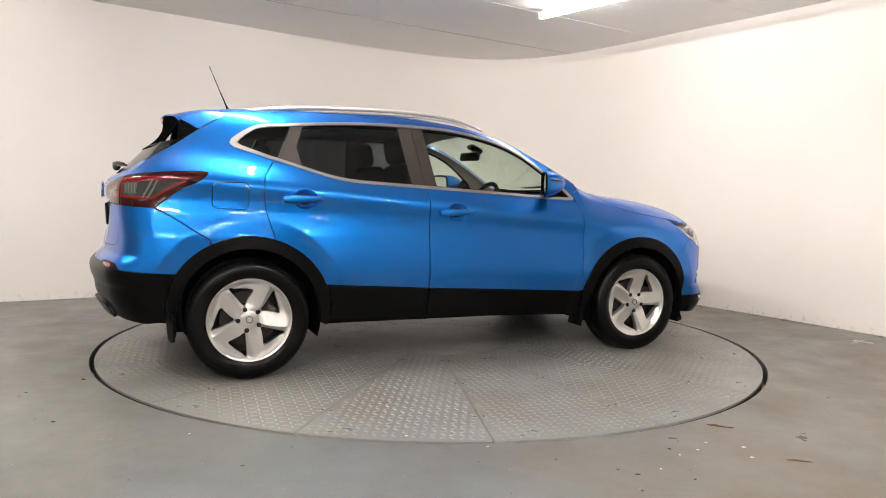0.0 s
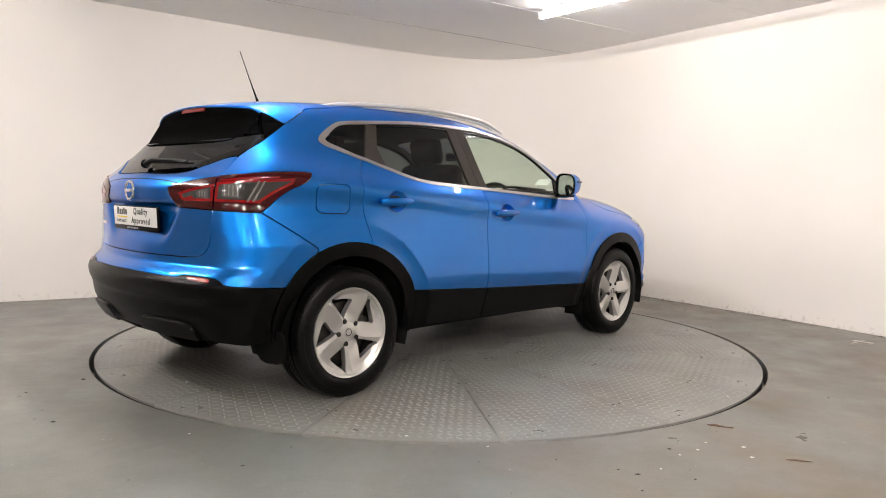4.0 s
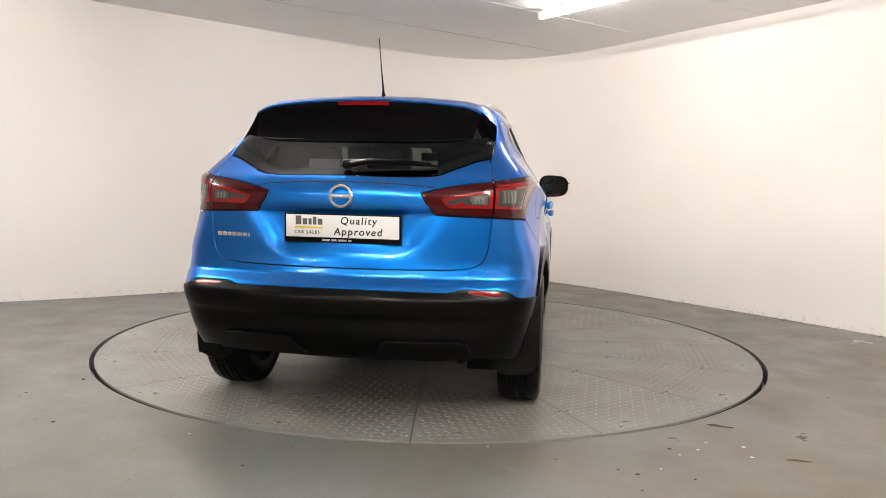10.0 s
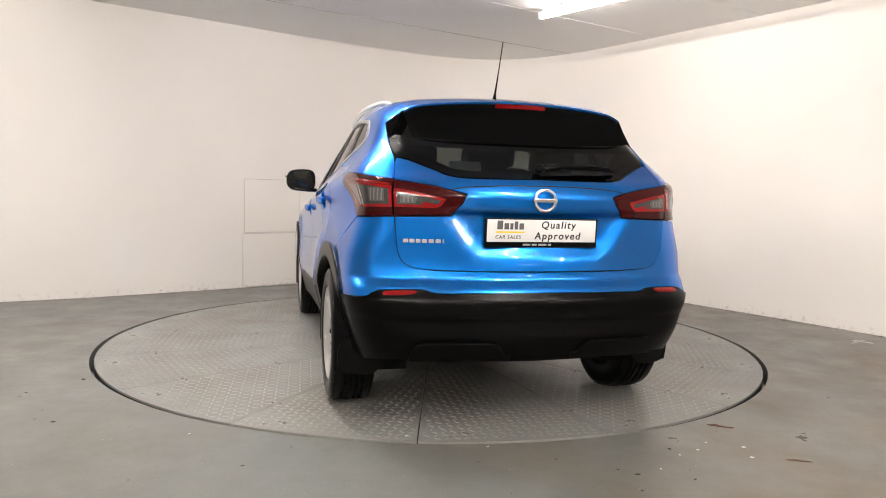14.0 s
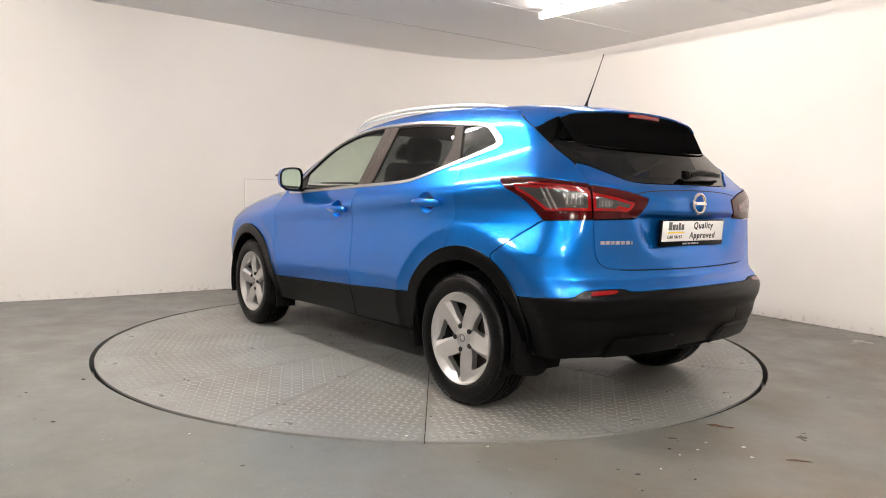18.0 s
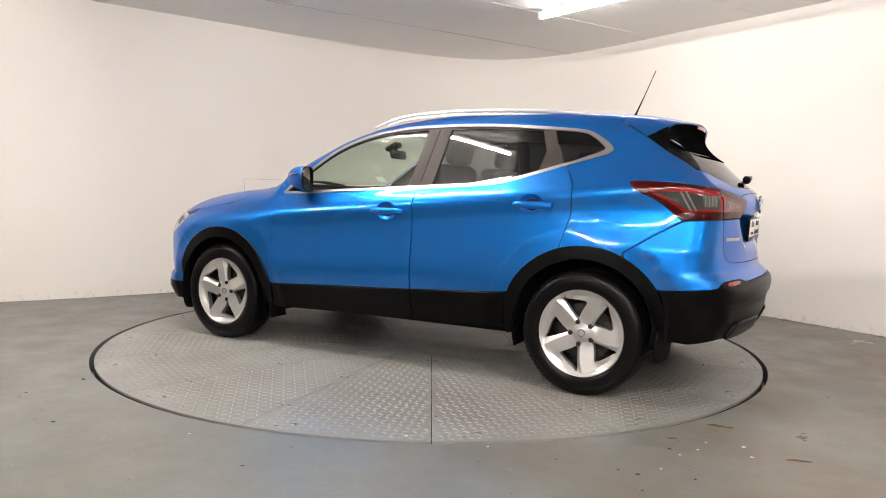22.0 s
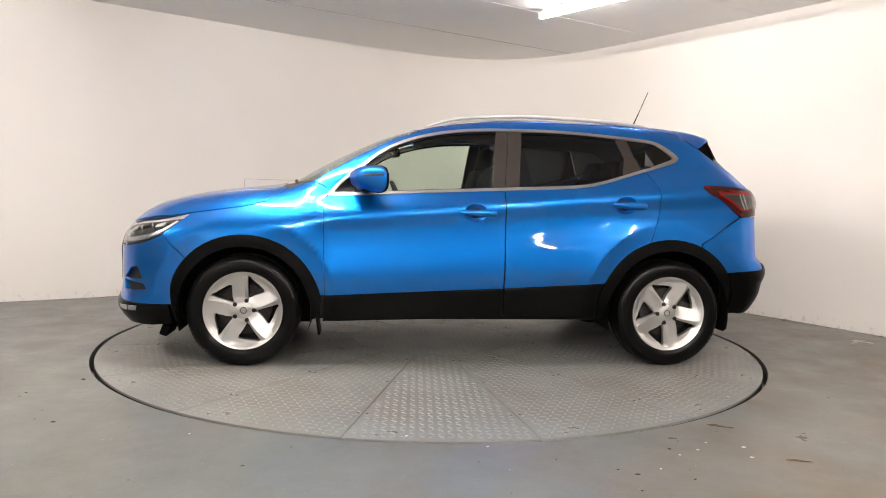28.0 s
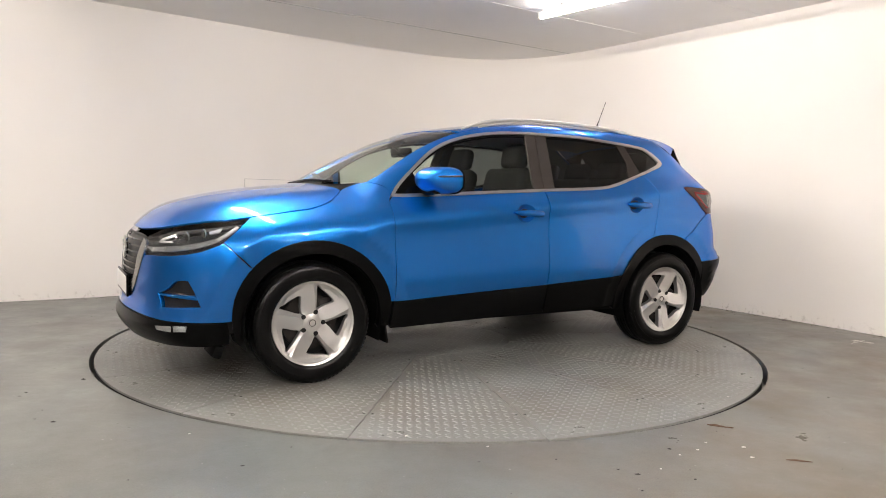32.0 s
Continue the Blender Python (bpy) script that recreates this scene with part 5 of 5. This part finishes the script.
def build_shell():
    """Dark inner structure behind the panels, wheel housings and floor pan."""
    top = [(-2.614, 1.10), (-2.1, 1.10), (-1.7, 1.12), (-1.30, 1.16), (-1.0, 1.13), (-0.5, 1.07), (0.2, 1.035), (0.84, 1.01), (1.1, 1.0), (1.5, 0.91), (1.9, 0.84), (2.2, 0.79), (2.714, 0.78)]
    low = [(2.714, 0.27), (1.85, 0.27)] + arc(*ARCH_F, 0.425, -6, 186) + [(0.86, 0.29), (-0.85, 0.31)] + arc(*ARCH_R, 0.425, -4, 190) + [(-1.8, 0.36), (-2.614, 0.38)]
    panel("inner_body", path2(top) + low, DARK, car, off=-0.026, thick=0.002, step=0.05, gap=0, both=True, label="dark inner body structure")
    for cx, cz in (ARCH_F, ARCH_R):
        for s in (1, -1):
            bm = bmesh.new()
            rows = []
            for y in (0.865, 0.70, 0.52):
                rows.append([bm.verts.new((cx + (R_IN + 0.006) * math.cos(a), s * y, cz + (R_IN + 0.006) * math.sin(a))) for a in np.linspace(radians(-18), radians(198), 30)])
            for A, B in zip(rows, rows[1:]):
                for k in range(29):
                    bm.faces.new((A[k], A[k + 1], B[k + 1], B[k]))
            bm.faces.new(rows[-1])
            bmesh.ops.recalc_face_normals(bm, faces=bm.faces[:])
            part("wheel_housing", bm, DARKPLASTIC, car, "black wheel housing liner")
    # one closed pan from bumper to bumper, notched round the wheel housings
    half = [(-2.06, 0.0), (-2.03, 0.40), (-1.93, 0.66), (-1.76, 0.78), (-1.735, 0.52), (-0.905, 0.52), (-0.89, 0.79), (0.0, 0.80), (0.885, 0.79), (0.90, 0.52), (1.73, 0.52), (1.75, 0.74), (1.95, 0.60), (2.10, 0.36), (2.15, 0.0)]
    ring = half + [(x, -y) for x, y in half[::-1][1:-1]]
    bm = bmesh.new()
    low = [bm.verts.new((x, y, 0.285 + 0.045 * min(1, max(0, abs(x) - 1.2) / 0.6))) for x, y in ring]
    high = [bm.verts.new((x, y, 0.40)) for x, y in ring]
    bm.faces.new(low[::-1])
    bm.faces.new(high)
    for k in range(len(ring)):
        bm.faces.new((low[k], low[(k + 1) % len(ring)], high[(k + 1) % len(ring)], high[k]))
    bmesh.ops.triangulate(bm, faces=[f for f in bm.faces if len(f.verts) > 4])
    bmesh.ops.recalc_face_normals(bm, faces=bm.faces[:])
    part("floor_pan", bm, DARKPLASTIC, car, "dark underbody", smooth=False)
    part("gearbox_guard", box_bm(0.9, 0.7, 0.06, 0.02, pose(1.25, 0, 0.27)), DARKPLASTIC, car, "black engine undertray")
    part("exhaust_pipe", tube_bm([(0.8, 0.08, 0.27), (-0.4, 0.08, 0.265), (-1.1, 0.05, 0.29), (-1.65, 0.05, 0.33)], 0.03, 10), DARKPLASTIC, car, "dull steel exhaust pipe")
    for x in (AXLE_F, AXLE_R):
        part("axle", tube_bm([(x, -0.75, 0.30), (x, 0.75, 0.30)], 0.035, 10), DARKPLASTIC, car, "dark axle beam")
    part("silencer", tube_bm([(-1.72, 0.45, 0.36), (-1.72, -0.35, 0.36)], 0.08, 14), DARKPLASTIC, car, "dull steel exhaust silencer")
    part("tailpipe", tube_bm([(-1.72, -0.45, 0.34), (-1.93, -0.52, 0.325)], 0.024, 12), DARKPLASTIC, car, "dark tailpipe")


def build_cabin():
    e3 = flank(np.array([(p[0], p[1]) for p in path2(EDGE_TOP)]))
    edge = [(p[0], p[1]) for p in e3 if -1.44 < p[0] < 0.25]
    half = [(0.25, 0.0), (0.25, edge[0][1])] + edge + [(-1.60, 0.5), (-1.60, 0.0)]
    full = half + [(x, -y) for x, y in half[::-1][1:-1]]
    panel("headlining", full, TRIMGREY, car, proj="above", step=0.06, off=-0.03, thick=0.002, gap=0, label="pale grey headlining")
    lining = path2(EDGE_TOP[::-1], [(0.93, 1.118), (0.85, 1.096), (0.838, 1.06)], [(x, z - 0.006) for x, z in DLO_TOP], DLO_LOW[:4], [(-1.23, 1.18)], [(-1.35, 1.05)], [(-1.75, 1.12)], [(-1.88, 1.225)], [(-1.72, 1.36)], [(-1.60, 1.43)])
    pair("pillar_lining", lining, TRIMGREY, car, off=-0.0155, thick=0.012, step=0.03, gap=0, label="pale grey pillar lining")
    bm = bmesh.new()
    prof = [(1.05, 1.06), (0.80, 1.085), (0.60, 1.075), (0.47, 1.03), (0.44, 0.95), (0.50, 0.80), (0.60, 0.60), (1.05, 0.60)]
    A = [bm.verts.new((x - 0.05, 0.60, z - 0.01)) for x, z in prof]
    B = [bm.verts.new((x - 0.05, -0.60, z - 0.01)) for x, z in prof]
    bm.faces.new(A)
    bm.faces.new(B[::-1])
    for k in range(len(prof)):
        bm.faces.new((A[k], A[(k + 1) % 8], B[(k + 1) % 8], B[k]))
    bmesh.ops.recalc_face_normals(bm, faces=bm.faces[:])
    bmesh.ops.bevel(bm, geom=bm.edges[:], offset=0.02, segments=2, affect="EDGES")
    part("dashboard", bm, CLOTH, car, "black dashboard")
    c, ax = Vector((0.33, -0.36, 0.975)), Matrix.Rotation(radians(-65), 4, "Y")
    sw = tube_bm([c + ax @ Vector((0.185 * math.cos(a), 0.185 * math.sin(a), 0)) for a in np.linspace(0, math.tau, 32, False)], 0.015, 8, True)
    st = part("steering_wheel", sw, CLOTH, car, "black steering wheel")
    part("wheel_boss", box_bm(0.05, 0.17, 0.11, 0.02, Matrix.Translation(c) @ pose(0, 0, 0, 0, 20, 0)), CLOTH, st)
    part("wheel_spoke", box_bm(0.02, 0.34, 0.03, 0.006, Matrix.Translation(c) @ pose(0, 0, 0, 0, 20, 0)), CLOTH, st)
    part("steering_column", tube_bm([c, (0.55, -0.36, 0.90)], 0.035, 10), CLOTH, st)
    mir = part("rear_view_mirror", box_bm(0.035, 0.24, 0.065, 0.015, pose(0.40, 0, 1.345, 0, 10, 8)), GLOSSBLACK, car, "black rear-view mirror")
    part("mirror_stalk", tube_bm([(0.42, 0, 1.36), (0.47, 0, 1.40)], 0.012, 8), GLOSSBLACK, mir)
    part("sensor_box", box_bm(0.10, 0.10, 0.035, 0.012, pose(0.44, 0.0, 1.402, 0, 28, 0)), GLOSSBLACK, mir)

    def seat(x, y, w=0.50):
        s = part("car_seat", box_bm(0.52, w, 0.16, 0.05, pose(x + 0.22, y, 0.66, 0, -6, 0), 3), CLOTH, car, "black cloth seat")
        part("seat_back", box_bm(0.13, w, 0.62, 0.055, pose(x - 0.11, y, 0.95, 0, -14, 0), 3), CLOTH, s)
        part("headrest", box_bm(0.10, 0.25, 0.17, 0.045, pose(x - 0.215, y, 1.335, 0, -12, 0), 3), CLOTH, s)
        for k in (-0.06, 0.06):
            part("headrest_post", tube_bm([(x - 0.185, y + k, 1.22), (x - 0.205, y + k, 1.29)], 0.006, 8), CHROME, s)
    seat(-0.10, 0.37)
    seat(-0.10, -0.37)
    bench = part("rear_bench", box_bm(0.50, 1.26, 0.16, 0.05, pose(-0.75, 0, 0.66, 0, -6, 0), 3), CLOTH, car, "black cloth rear bench")
    part("seat_back", box_bm(0.14, 1.26, 0.56, 0.05, pose(-1.09, 0, 0.93, 0, -18, 0), 3), CLOTH, bench)
    for y in (-0.40, 0, 0.40):
        part("headrest", box_bm(0.09, 0.26, 0.15, 0.04, pose(-1.19, y, 1.255, 0, -14, 0), 3), CLOTH, bench)
    part("parcel_shelf", box_bm(0.62, 1.15, 0.02, 0.006, pose(-1.52, 0, 1.10)), CLOTH, car, "black parcel shelf")
    part("show_card", box_bm(0.002, 0.16, 0.055, 0, pose(-1.62, 0.23, 1.20, 0, 20, 0)), PAPER, car, "pale paper card in the rear window")
    part("permit_disc", box_bm(0.002, 0.12, 0.07, 0, pose(0.86, -0.46, 1.17, 0, 50, 0)), PAPER, car, "pale paper permits on the windscreen")


def build_wheel():
    w = new("wheel")
    R, hw = 0.337, 0.108
    prof = [(0.222, -hw + 0.012), (0.25, -hw + 0.002), (0.285, -hw), (0.315, -hw + 0.006), (0.330, -hw + 0.020), (R, -hw + 0.036)]
    for g in (-0.045, -0.015, 0.015, 0.045):
        prof += [(R, g - 0.005), (R - 0.009, g - 0.004), (R - 0.009, g + 0.004), (R, g + 0.005)]
    prof += [(R, hw - 0.036), (0.330, hw - 0.020), (0.322, hw - 0.010), (0.3205, hw - 0.011), (0.312, hw - 0.004), (0.298, hw - 0.001), (0.2965, hw - 0.0025), (0.285, hw), (0.262, hw - 0.001), (0.25, hw - 0.004), (0.236, hw - 0.012), (0.226, hw - 0.022)]
    part("tyre", lathe_bm(prof, 96), RUBBER, w, "black road tyre with tread blocks", angle=30)
    # cross sipes on the shoulders, as slim proud blocks
    vb, fb = [], []
    for k in range(80):
        a0, a1 = (k + 0.12) * math.tau / 80, (k + 0.80) * math.tau / 80
        for y0, y1, sk in ((0.052, 0.094, 0.010), (-0.094, -0.052, -0.010), (0.021, 0.041, 0.006), (-0.041, -0.021, -0.006)):
            o = len(vb)
            for a, y in ((a0, y0), (a1, y0), (a1 + sk * 2, y1), (a0 + sk * 2, y1)):
                yy = y
                rr = R + 0.0025 - (0.009 if abs(yy) > 0.09 else 0)
                vb += [(rr * math.cos(a), yy, rr * math.sin(a)), ((rr - 0.008) * math.cos(a), yy, (rr - 0.008) * math.sin(a))]
            fb += [(o, o + 2, o + 4, o + 6)[::-1]] + [(o + 2 * i, o + 2 * i + 1, o + (2 * i + 3) % 8, o + (2 * i + 2) % 8)[::-1] for i in range(4)]
    tagged(mesh_object("tread", vb, fb, RUBBER, w, False), kind="stuff")
    prof = [(0.226, hw - 0.020), (0.236, hw - 0.013), (0.234, hw - 0.008), (0.226, hw - 0.010), (0.219, hw - 0.016), (0.214, hw - 0.040)]
    rim = part("rim", lathe_bm(prof, 72), ALLOY, w, "silver alloy rim", angle=30)
    part("barrel", lathe_bm([(0.214, hw - 0.040), (0.206, 0.0), (0.20, -hw + 0.03), (0.222, -hw + 0.014)], 60), BARREL, w, "dull inner rim barrel")
    part("brake_disc", lathe_bm([(0.0, 0.02), (0.155, 0.02), (0.155, -0.01), (0.0, -0.01)], 40), STEEL, w, "brown-grey brake disc")
    part("brake_caliper", box_bm(0.09, 0.06, 0.17, 0.02, pose(-0.115, 0.0, 0.03)), STEEL, w)
    part("drum_back", lathe_bm([(0.0, -0.03), (0.20, -0.03), (0.20, -0.05)], 40), DARK, w)

    def face(r):
        return hw - 0.014 - 0.030 * max(0.0, 1 - r / 0.215) ** 1.5

    def spoke():
        """One spoke: from the hub to the rim band, between the halves of two openings."""
        hi = [(0.05, 3), (0.076, 3), (0.083, -1), (0.110, -10.5), (0.145, -19.5), (0.162, -22.5), (0.170, -22), (0.1745, -17), (0.179, -7), (0.187, 3), (0.197, 10.5), (0.205, 13), (0.228, 14)]
        lo = [(0.228, 14), (0.205, 13), (0.2105, 15.2), (0.2105, 17), (0.204, 17.6), (0.175, 16.6), (0.146, 15), (0.11, 12), (0.088, 8.5), (0.080, 5.5), (0.076, 3), (0.05, 3)]
        ring = [(r, 36 + a) for r, a in hi] + [(0.228, 50 - 72 * k / 12) for k in range(1, 12)] + [(r, -36 + a) for r, a in lo] + [(0.05, -33 + 72 * k / 6) for k in range(1, 6)]
        loop = resample([(r * math.cos(radians(a)), r * math.sin(radians(a))) for r, a in ring], 0.012)
        ridge = [(r, -9 - 66 * (0.22 - r)) for r in np.linspace(0.085, 0.21, 12)]
        rp = np.array([(r * math.cos(radians(a)), r * math.sin(radians(a))) for r, a in ridge])
        g = np.stack(np.meshgrid(np.arange(0.05, 0.23, 0.012), np.arange(-0.13, 0.13, 0.012), indexing="ij"), -1).reshape(-1, 2)
        g = g[inside(g, loop)]
        d = np.min(np.sum((g[:, None] - np.concatenate([loop, rp])[None]) ** 2, 2), 1)
        pts = np.concatenate([loop, rp, g[d > 0.007 ** 2]])
        L = len(loop)
        edges = [(k, (k + 1) % L) for k in range(L)] + [(L + k, L + k + 1) for k in range(len(rp) - 1)]
        vs, es, fs, *_ = delaunay_2d_cdt([Vector((float(a), float(b))) for a, b in pts], edges, [], 1, 1e-6)
        bm = bmesh.new()

        def height(x, y):
            r, a = math.hypot(x, y), math.degrees(math.atan2(y, x))
            e = a - (-9 - 66 * (0.22 - r))
            drop = (0.020 * min(1, e * r / 5.5) if e > 0 else 0.021 * min(1, -e * r / 1.5)) * min(1, max(0, (0.222 - r) / 0.02)) * min(1, max(0, (r - 0.055) / 0.03))
            return face(r) - drop
        top = [bm.verts.new((-v.x, height(v.x, v.y), v.y)) for v in vs]
        for t in fs:
            bm.faces.new([top[k] for k in t])
        rim_e = [e for e in bm.edges if len(e.link_faces) == 1]
        ex = bmesh.ops.extrude_edge_only(bm, edges=rim_e)
        for v in ex["geom"]:
            if isinstance(v, bmesh.types.BMVert):
                v.co.y -= 0.034
        bmesh.ops.recalc_face_normals(bm, faces=bm.faces[:])
        c = bm.faces[:][0]
        if c.normal.y < 0:
            bmesh.ops.reverse_faces(bm, faces=bm.faces[:])
        return part("spoke", bm, ALLOY, w, angle=22)
    sp = spoke()
    for k in range(5):
        o = sp if k == 0 else new("spoke", sp.data)
        o.parent = w
        o.matrix_basis = pose(0, 0, 0, 0, 90 + 72 * k, 0)
    part("hub", lathe_bm([(0.0, face(0.03) + 0.004), (0.05, face(0.05) + 0.001), (0.056, face(0.056) - 0.004), (0.08, 0.03)], 40), ALLOY, w)
    cap = part("hub_cap", lathe_bm([(0.0, face(0) + 0.014), (0.024, face(0) + 0.013), (0.030, face(0) + 0.008), (0.031, face(0))], 32), ALLOY, w, "silver hub cap with a ring mark")
    part("cap_ring", tube_bm([(0.018 * math.cos(a), face(0) + 0.0145, 0.018 * math.sin(a)) for a in np.linspace(0, math.tau, 24, False)], 0.002, 6, True), STEEL, cap)
    for k in range(5):
        a = radians(90 + 36 + 8 + 72 * k)
        part("wheel_nut", lathe_bm([(0.0, 0.010), (0.010, 0.0095), (0.013, 0.006), (0.0135, -0.004), (0.0165, -0.001), (0.0175, -0.010)], 14), DARK, w).matrix_basis = pose(-0.062 * math.cos(a), face(0.062) - 0.004, 0.062 * math.sin(a))
    w.parent = car
    return w


MARKGREY = material("dark_grey_print", (0.10, 0.10, 0.095), 0.5)
PRINTGREY = material("grey_print", (0.35, 0.35, 0.35), 0.5)
LAMPBOWL = material("lamp_bowl", (0.75, 0.74, 0.72), 0.22, 0.6, 0.6)
LAMPGREY = material("lamp_bezel_grey", (0.42, 0.42, 0.42), 0.22, 0.7, 0.5)
BARREL = material("dull_barrel", (0.012, 0.012, 0.012), 0.5, 0.2)
TAILBOWL = material("grey_lamp_bowl", (0.13, 0.127, 0.122), 0.18, 0.5, 0.6)
TAILRIB = material("clear_lens_rib", (0.30, 0.29, 0.28), 0.15, 0.6, 0.6)
DARKCHROME = material("grille_dark_chrome", (0.34, 0.34, 0.34), 0.20, 1.0)
FAIRING = material("black_fairing", grey(0.003), 0.30, 0, 0, 0.0)
MIRROR = material("mirror_glass", (0.75, 0.77, 0.77), 0.02, 1.0)
RAIL = material("satin_anodised_rail", (0.66, 0.65, 0.63), 0.34, 0.55)
DARKPLASTIC = rough_plastic("dark_liner_plastic", 0.004, 0.6, 0.06)
PAPER = material("pale_paper", (0.62, 0.66, 0.60), 0.7)
build_glass()
build_spoiler()
build_tail_lamps()
build_front()
build_plate()
build_trim()
build_shell()
build_cabin()
WHEEL = build_wheel()
YW = 0.762
WHEEL.matrix_basis = pose(AXLE_F, YW - 0.012, 0.337, 0, 11, 0)
for _x, _y, _turn, _spin in ((AXLE_R, YW, 0, -22), (AXLE_F, -YW + 0.012, 180, -8), (AXLE_R, -YW, 180, -21)):
    copy_thing(WHEEL, pose(_x, _y, 0.337, 0, 0, _turn) @ pose(0, 0, 0, 0, _spin, 0))


# ---- the turntable ----
TREAD = material("worn_tread_pattern", (0.30, 0.305, 0.29), 0.38, spec=0.6)
_n, _l, _b = nodes_of(TREAD)
_l.new(ramp(TREAD, noise_node(TREAD, 3.0, 5), [(0.35, (0.235, 0.245, 0.232)), (0.65, (0.300, 0.302, 0.284))]), _b.inputs["Base Color"])
turntable = new("turntable")
tagged(turntable, "round grey steel tread-plate turntable set flush into the floor", "turntable")
SECTORS, R_CORE, R_EDGE = 16, 0.575, TABLE_R - 0.012


def sector_mesh():
    """One wedge plate with bevelled edges."""
    h = math.pi / SECTORS
    gap = 0.0022
    prof = []
    rin, rout = R_CORE + gap, R_EDGE
    arc_out = [(rout, -h + gap / rout + (2 * h - 2 * gap / rout) * i / 16) for i in range(17)]
    arc_in = [(rin, h - gap / rin - (2 * h - 2 * gap / rin) * i / 6) for i in range(7)]
    ring = arc_out + arc_in
    verts, n = [], len(ring)
    for z, d in ((0.0, 0.0015), (-0.0015, 0.0), (-0.012, 0.0)):
        for r, a in ring:
            rr = r - d if r > 1 else r + d
            verts.append((rr * math.cos(a), rr * math.sin(a), z))
    faces = [tuple(range(n))]
    for k in range(n):
        for t in (0, n):
            faces.append((t + k, t + n + k, t + n + (k + 1) % n, t + (k + 1) % n))
    return verts, faces


def tread_mesh():
    """Teardrop tread: single raised lozenges, each turned a quarter from the next."""
    h = math.pi / SECTORS
    verts, faces = [], []
    p = 0.043
    for i in range(int(0.5 / p), int(2.4 / p)):
        for j in range(-11, 12):
            cx, cy = i * p, j * p
            L, w = 0.0165, 0.0060
            if (i + j) % 2:
                ux_, uy_, vx_, vy_ = 0.7071, 0.7071, -0.7071, 0.7071
            else:
                ux_, uy_, vx_, vy_ = 0.7071, -0.7071, 0.7071, 0.7071
            ends = [(cx + ux_ * L * s, cy + uy_ * L * s) for s in (-1, 1)]
            if any(not (R_CORE + 0.02 < math.hypot(*e) < R_EDGE - 0.012) or abs(math.atan2(e[1], e[0])) > h - 0.012 / math.hypot(*e) for e in ends):
                continue
            o = len(verts)
            for z, k, l in ((0.0, 1.0, 1.0), (0.0015, 0.5, 0.8)):
                for s, t in ((-1, -1), (1, -1), (1, 1), (-1, 1)):
                    verts.append((cx + ux_ * L * l * s + vx_ * w * k * t, cy + uy_ * L * l * s + vy_ * w * k * t, z))
            faces.append((o + 4, o + 5, o + 6, o + 7))
            faces += [(o + k, o + (k + 1) % 4, o + 4 + (k + 1) % 4, o + 4 + k) for k in range(4)]
    return verts, faces


def build_table():
    sv, sf = sector_mesh()
    tv, tf = tread_mesh()
    first = None
    for k in range(SECTORS):
        m = pose(0, 0, 0, 0, 0, 7.5 + 22.5 * k + 11.25)
        if first is None:
            plate = mesh_object("tread_plate", sv, sf, PLATE, turntable)
            bars = mesh_object("tread_pattern", tv, tf, TREAD, plate)
            tagged(bars, kind="stuff")
            first = (plate.data, bars.data)
        else:
            plate = new("tread_plate", first[0])
            plate.parent = turntable
            bars = tagged(new("tread_pattern", first[1]), kind="stuff")
            bars.parent = plate
        plate.matrix_basis = m
        plate["label"] = "grey painted wedge of tread plate"
    core = part("centre_plate", lathe_bm([(0.0005, 0.0), (R_CORE - 0.003, 0.0), (R_CORE - 0.0015, -0.0015), (R_CORE - 0.0015, -0.012)], 72, "Z"), PLATE, turntable, "round grey centre plate", smooth=False)
    verts, faces = [], []
    p = 0.043
    for i in range(-13, 14):
        for j in range(-13, 14):
            s2 = 0.7071
            u, v = ((s2, s2), (-s2, s2)) if (i + j) % 2 else ((s2, -s2), (s2, s2))
            bx, by = i * p, j * p
            if math.hypot(bx, by) > R_CORE - 0.03:
                continue
            o = len(verts)
            for z, k, l in ((0.0, 1.0, 1.0), (0.0013, 0.45, 0.86)):
                for s, t in ((-1, -1), (1, -1), (1, 1), (-1, 1)):
                    verts.append((bx + u[0] * 0.0165 * l * s + v[0] * 0.0060 * k * t, by + u[1] * 0.0165 * l * s + v[1] * 0.0060 * k * t, z))
            faces.append((o + 4, o + 5, o + 6, o + 7))
            faces += [(o + k, o + (k + 1) % 4, o + 4 + (k + 1) % 4, o + 4 + k) for k in range(4)]
    tagged(mesh_object("tread_pattern", verts, faces, TREAD, core), kind="stuff")
    part("frame", lathe_bm([(0.001, -0.013), (R_EDGE - 0.004, -0.013), (R_EDGE - 0.002, -0.10), (0.001, -0.10)], 96, "Z"), DARK, turntable, "dark steel frame under the plates")
    for k in range(SECTORS):
        for r in (0.75, 1.3, 1.9):
            a = radians(7.5 + 22.5 * k)
            for s in (-1, 1):
                b = a + s * 0.022 / r
                sc = part("screw", lathe_bm([(0.0005, 0.0012), (0.006, 0.001), (0.007, 0.0)], 8, "Z"), SOOT, turntable, smooth=False) if not build_screws else None
                if sc is None:
                    sc = new("screw", build_screws[0])
                    sc.parent = turntable
                else:
                    build_screws.append(sc.data)
                sc.matrix_basis = pose(r * math.cos(b), r * math.sin(b), 0.0002)


build_screws = []
build_table()


def motions():
    seconds = [float(t) for t in range(33)]
    walk(car, [(t, pose(0, 0, 0, 0, 0, heading(t)) @ pose(CAR_OFF[0], CAR_OFF[1], 0)) for t in seconds])
    walk(turntable, [(t, pose(0, 0, 0, 0, 0, heading(t))) for t in seconds])


motions()
